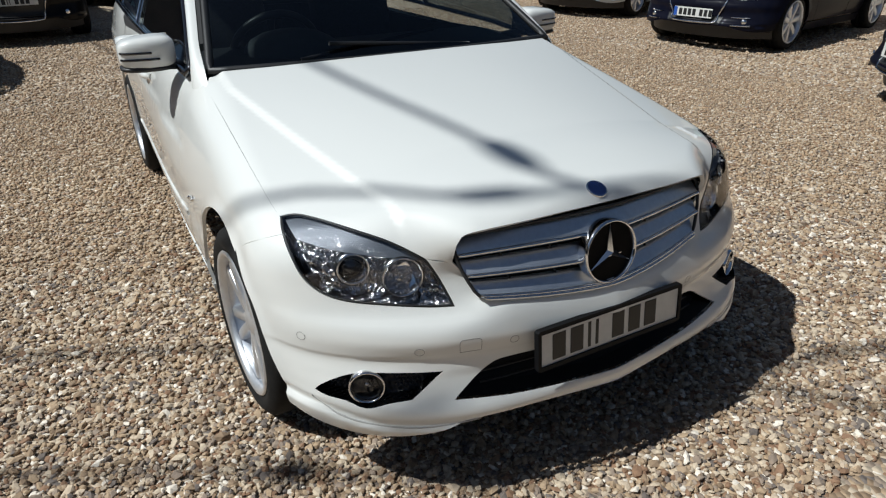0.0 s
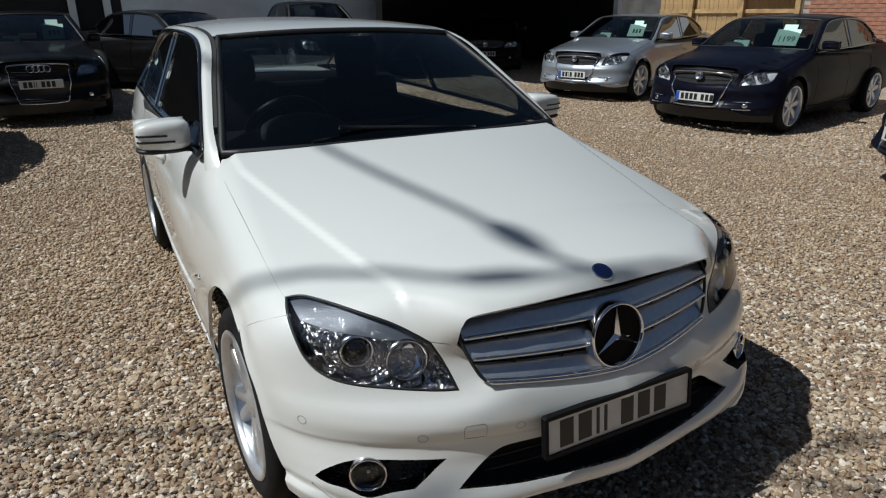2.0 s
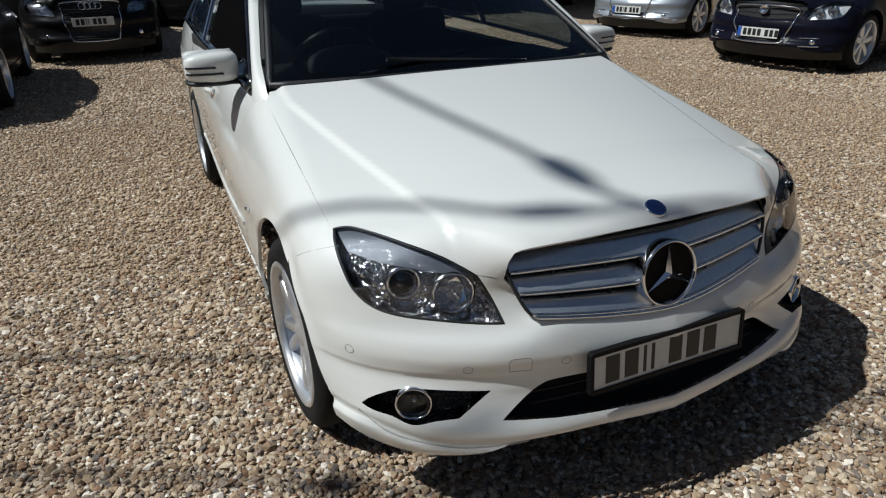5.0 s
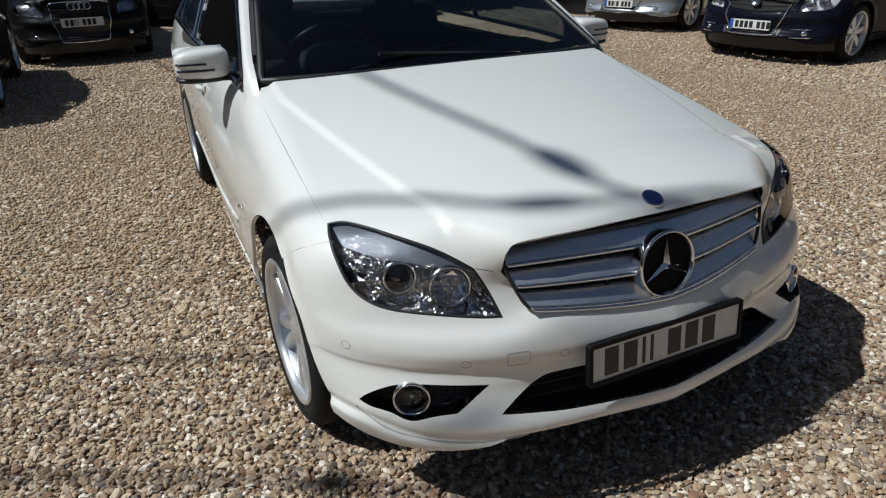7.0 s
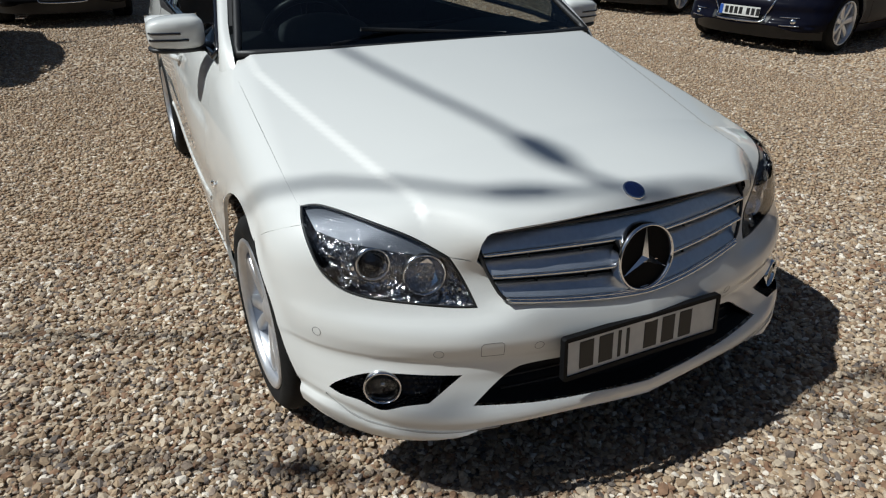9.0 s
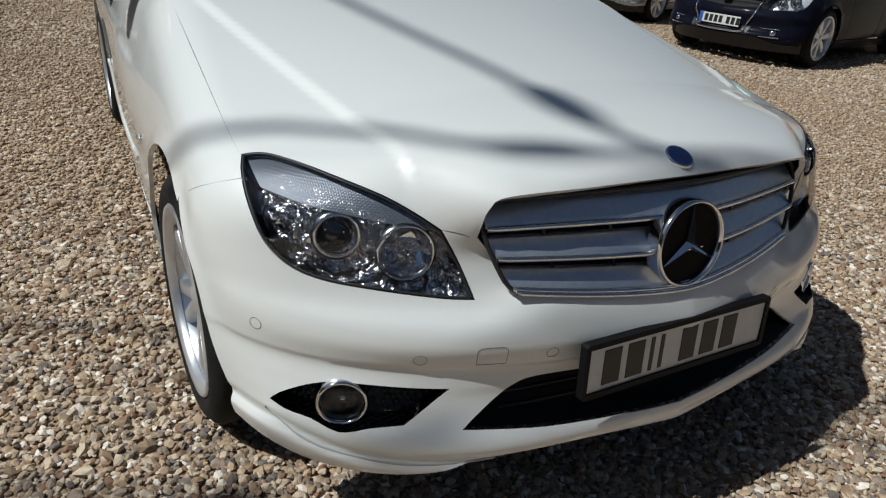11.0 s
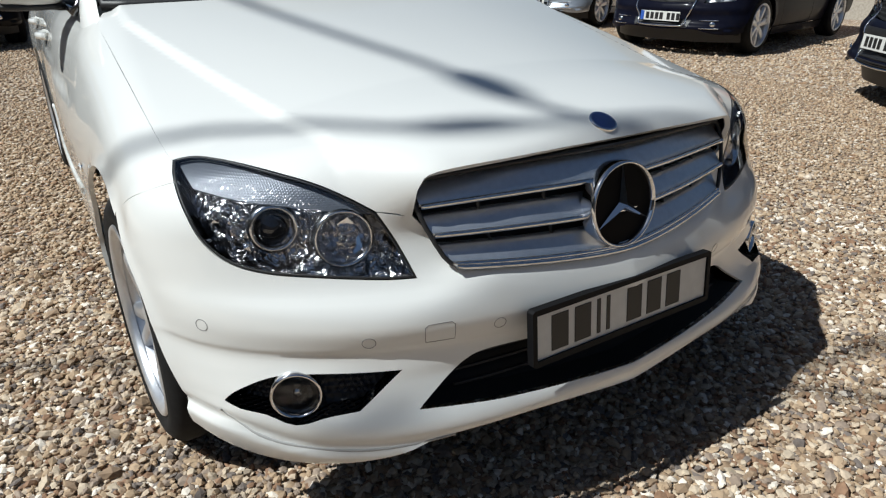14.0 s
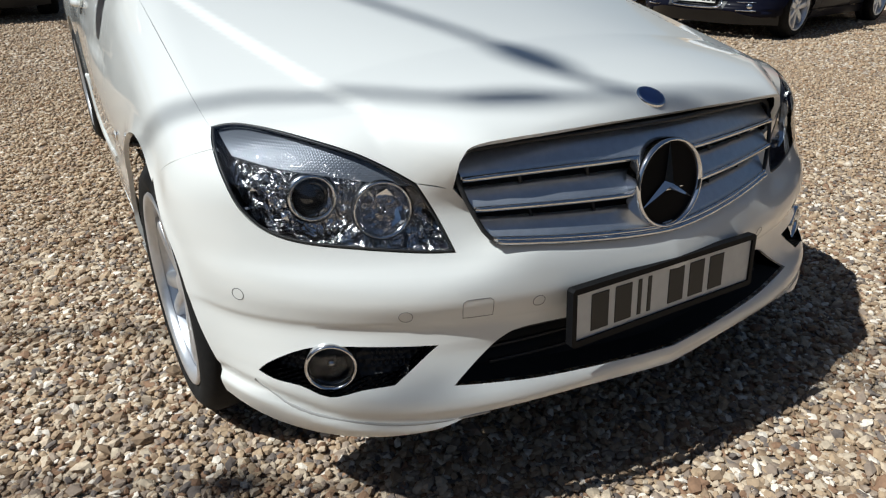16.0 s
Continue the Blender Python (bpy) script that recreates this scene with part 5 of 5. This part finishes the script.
            o.parent = c
            o.matrix_basis = pose(0, -0.03, 0.004)
        part("dash_paper", box((0.22, 0.15, 0.003), (-0.55 - x + 0.30, -0.12, -0.02), 0.001), PAPER, c)
    return car


def facing(fx, fy):
    """The turn about z by which a car's front points along (fx, fy)."""
    return math.degrees(math.atan2(fx, -fy))


yard_car("dark navy coupe with chrome framed grille, parked on gravel", pose(6.54, 4.06, 0, 0, 0, facing(-0.985, -0.17)), NAVY, (1.03, 0.97, 1.0), "wide", "wwww www", True, "1199", 0.43)
yard_car("silver coupe with chrome framed grille beside the navy one", pose(7.12, 7.27, 0, 0, 0, facing(-0.95, -0.31)), SILVER, (1.02, 0.97, 1.0), "wide", "wwiw www", True, "bars", 0.43)
yard_car("large black saloon with chrome framed grille", pose(-1.46, 9.47, 0, 0, 0, facing(0.04, -1.0)), BLACK_PAINT, (0.98, 1.10, 1.07), "frame", "wwii www", False, "bars", 0.56)
yard_car("tall black estate car behind the saloon", pose(1.75, 11.4, 0, 0, 0, facing(0.52, -0.86)), BLACK_PAINT, (1.05, 1.03, 1.07), "suv", "wwww www", False, "", 0.5)
yard_car("tall black off-roader parked behind the estate car", pose(3.95, 11.9, 0, 0, 0, facing(-0.03, -1.0)), BLACK_PAINT, (1.0, 0.92, 1.19), "suv", "wwww www", False, "", 0.5)
yard_car("black saloon in the shade of the open shed", pose(8.5, 12.9, 0, 0, 0, facing(-0.58, -0.81)), BLACK_PAINT, (1.03, 1.03, 0.95), "star", "wwww www", False, "", 0.43)
yard_car("dark blue off-roader with chrome framed grille", pose(5.28, 0.43, 0, 0, 0, facing(-0.80, 0.60)), NAVY, (1.06, 1.0, 1.10), "suv", "wwww www", False, "", 0.49)
yard_car("black car at the edge of the yard casting a shadow", pose(-3.14, 8.2, 0, 0, 0, facing(0.0, 1.0)), BLACK_PAINT, (1.0, 0.76, 1.0), "frame", "wwww www", False, "", 0.47)

# ---- cables overhead ----
POLE = material("pole_wood", (0.12, 0.08, 0.05), 0.85, noise_amount=0.3)
CABLE = material("cable_black", (0.02, 0.02, 0.02), 0.7)


def cable(shadow, height, radius, blobs=()):
    """A cable hung so that its shadow falls through these places on the ground; it ends at tall poles out of view."""
    line = spline([(*p, 0) for p in shadow], 0.15, False)
    lean = np.array([-SUN.x / -SUN.z, -SUN.y / -SUN.z, 1.0]) * height
    pts = np.array([np.array([p[0], p[1], 0.0]) + lean for p in line])
    ob = thing("overhead_cable", "black overhead service cable with junction sleeves", "cable", group="cables over the yard")
    mesh_object("cable", *tube(pts, radius, 8), CABLE, ob)
    for p in (pts[0], pts[-1]):
        z = float(ground_z(p[0], p[1]))
        v, f = lathe([(0.001, p[2] + 0.4), (0.09, p[2] + 0.4), (0.13, z - 0.1)], 14, "z", (p[0], p[1], 0))
        pole = thing("telegraph_pole", "tall brown wooden telegraph pole", "pole", group="poles that carry the cables")
        mesh_object("shaft", v, f, POLE, pole)
    for at, r, long in blobs:
        k = min(int(np.argmin(np.hypot(line[:, 0] - at[0], line[:, 1] - at[1]))), len(pts) - 2)
        e = pts[k + 1] - pts[k]
        v, f = superbox((1, 1, 1), 2.5, 8)
        w = np.stack([v[:, 0] * long, v[:, 1] * 2 * r, v[:, 2] * 2 * r], 1)
        ang = math.atan2(e[1], e[0])
        w = np.stack([w[:, 0] * math.cos(ang) - w[:, 1] * math.sin(ang), w[:, 0] * math.sin(ang) + w[:, 1] * math.cos(ang), w[:, 2]], 1)
        mesh_object("sleeve", w + pts[k], f, CABLE, ob)
    return ob


cable([(-16.0, 8.6), (-6.0, 3.1), (-1.54, 0.70), (-0.94, 0.375), (-0.190, -0.318), (-0.080, -0.368), (0.060, -0.486), (0.190, -0.622), (0.330, -0.700), (0.440, -0.745), (0.540, -0.772), (1.10, -0.86), (1.40, -0.97), (5.0, -2.3), (16.0, -6.2)], 7.5, 0.018, (((0.330, -0.700), 0.034, 0.22),))
cable([(-16.0, 8.0), (-6.0, 2.4), (-1.6, 0.03), (-0.86, -0.39), (-0.34, -0.74), (0.1, -0.82), (0.6, -0.84), (1.2, -0.90), (5.0, -2.1), (16.0, -5.6)], 7.5, 0.014, (((-0.86, -0.39), 0.055, 0.14), ((-0.34, -0.74), 0.03, 0.3)))
cable([(-2.2, 20.0), (-0.1, 4.6), (0.300, 0.917), (0.390, 0.157), (0.430, -0.063), (0.490, -0.340), (0.520, -0.553), (0.525, -0.678), (0.60, -0.80), (0.90, -1.1), (2.4, -3.5), (8.0, -13.5)], 7.5, 0.018, (((0.520, -0.553), 0.042, 0.22),))

# ---- buildings and fence ----
WOOD = material("fence_wood", (0.42, 0.27, 0.12), 0.75, noise_amount=0.35, noise_scale=6, bump=0.4, bump_scale=60)
BLACK_WALL = material("black_cladding", (0.012, 0.012, 0.013), 0.8, noise_amount=0.3, noise_scale=3)
# for the added walls that dim sky light and reflections
SHADE_WALL = material("shade_wall_dark", (0.11, 0.105, 0.10), 0.9, noise_amount=0.4, noise_scale=1.5)
PALE_WALL = material("pale_sheet_wall", (0.78, 0.80, 0.82), 0.6, noise_amount=0.10, noise_scale=2)
WHITE_POST = material("white_post_paint", (0.72, 0.73, 0.74), 0.5, noise_amount=0.08, noise_scale=8)
BRICK = material("brick_wall", (0.36, 0.16, 0.10), 0.85, noise_amount=0.3, noise_scale=12)
MORTAR = material("mortar", (0.40, 0.36, 0.30), 0.9, noise_amount=0.2)

shed = thing("open_shed", "black open-fronted shed with flat roof and white posts", "shed", kind="structure")
part("shed_roof", box((6.4, 8.4, 0.18), (8.6, 14.0, 2.95), 0.01), BLACK_WALL, shed)
part("shed_back_wall", box((6.0, 0.15, 3.6), (8.8, 18.1, 1.6), 0.005), BLACK_WALL, shed)
part("shed_side_wall", box((0.15, 6.4, 3.1), (11.7, 14.8, 1.35), 0.005), BLACK_WALL, shed)
part("shed_side_wall", box((0.15, 6.0, 3.1), (6.25, 14.6, 1.35), 0.005, Euler((0, 0, radians(-24))).to_matrix()), BLACK_WALL, shed)
for x, y in ((10.5, 10.35), (-0.01, 15.3), (-0.70, 15.3), (-2.75, 15.3)):
    part("post", box((0.15, 0.15, 3.0), (x, y, 1.3), 0.008), WHITE_POST, shed)
store = thing("sheet_building", "pale sheet-metal building with dark doorways behind the cars", "building", kind="structure")
part("pale_wall", box((6.4, 0.2, 3.8), (3.5, 15.6, 1.6), 0.005), PALE_WALL, store)
# solid black sheet without openings; the doorways' inner shade is its colour
part("dark_doorway", box((11.0, 0.2, 3.8), (-5.2, 15.6, 1.6), 0.005), BLACK_WALL, store)
lamp_box = thing("wall_box", "small white box on the shed's corner post", "box")
part("case", box((0.26, 0.18, 0.18), (9.75, 9.9, 1.05), 0.02), WHITE_POST, lamp_box)
part("arm", box((0.8, 0.05, 0.05), (10.1, 10.1, 1.08), 0.006, Euler((0, 0, 0.5)).to_matrix()), WHITE_POST, lamp_box)

fence = thing("fence", "sunlit brown close-board timber fence", "fence", pose(10.65, 10.4, -0.15, 0, 0, math.degrees(math.atan2(-7.0, 1.7))), kind="structure")
bm = box((0.098, 0.018, 2.35), (0, 0, 0), 0.003)
plank_mesh = part("plank", bm, WOOD, fence)
plank_mesh.matrix_basis = pose(0.05 + 0.103 * 10, 0, 1.23)
for k in range(11, 39):
    o = plank_mesh.copy()
    scene.collection.objects.link(o)
    o.matrix_basis = pose(0.05 + 0.103 * k, 0.006 * (k % 2), 1.23 + 0.006 * math.sin(k * 2.3))
for z in (0.32, 0.95, 1.62):
    part("rail", box((2.98, 0.04, 0.08), (2.53, -0.035, z), 0.006), WOOD, fence)
for k in range(3):
    part("post", box((0.10, 0.10, 2.45), (1.05 + 0.75 + 1.1 * k, -0.075, 1.2), 0.008), WOOD, fence)
board = thing("white_board", "plain white board fixed on the timber fence", "board", fence.matrix_basis)
part("panel", box((1.10, 0.02, 0.40), (3.45, -0.14, 2.06), 0.004), WHITE_POST, board)
wall = thing("brick_wall", "red brick boundary wall beside the fence", "wall", pose(11.64, 6.42, -0.1, 0, 0, math.degrees(math.atan2(-7.0, 1.7))), kind="structure")
part("mortar_core", box((6.0, 0.20, 2.6), (3.0, 0.0, 1.3), 0.004), MORTAR, wall)
brick_mesh = part("brick", box((0.215, 0.05, 0.065), (0, 0, 0), 0.004, segments=1), BRICK, wall)
brick_mesh.matrix_basis = pose(0.11, -0.085, 0.75)
for row in range(0, 19):
    for k in range(0, 12):
        if row or k:
            o = brick_mesh.copy()
            scene.collection.objects.link(o)
            o.matrix_basis = pose(0.11 + 0.225 * k + (0.112 if row % 2 else 0), -0.085, 0.75 + 0.075 * row)
# added walls, no known part of the yard: they darken reflections and ambient light
behind = thing("boundary_wall", "plain dark wall added round the yard to darken reflections", "wall", kind="structure")
part("panel", box((44, 0.2, 2.8), (0, -9, 1.4), 0.01), SHADE_WALL, behind)
part("panel", box((0.2, 26, 4.0), (15, 2, 2.0), 0.01), SHADE_WALL, behind)
part("panel", box((0.2, 40, 6.0), (-13, 2, 3.0), 0.01), SHADE_WALL, behind)
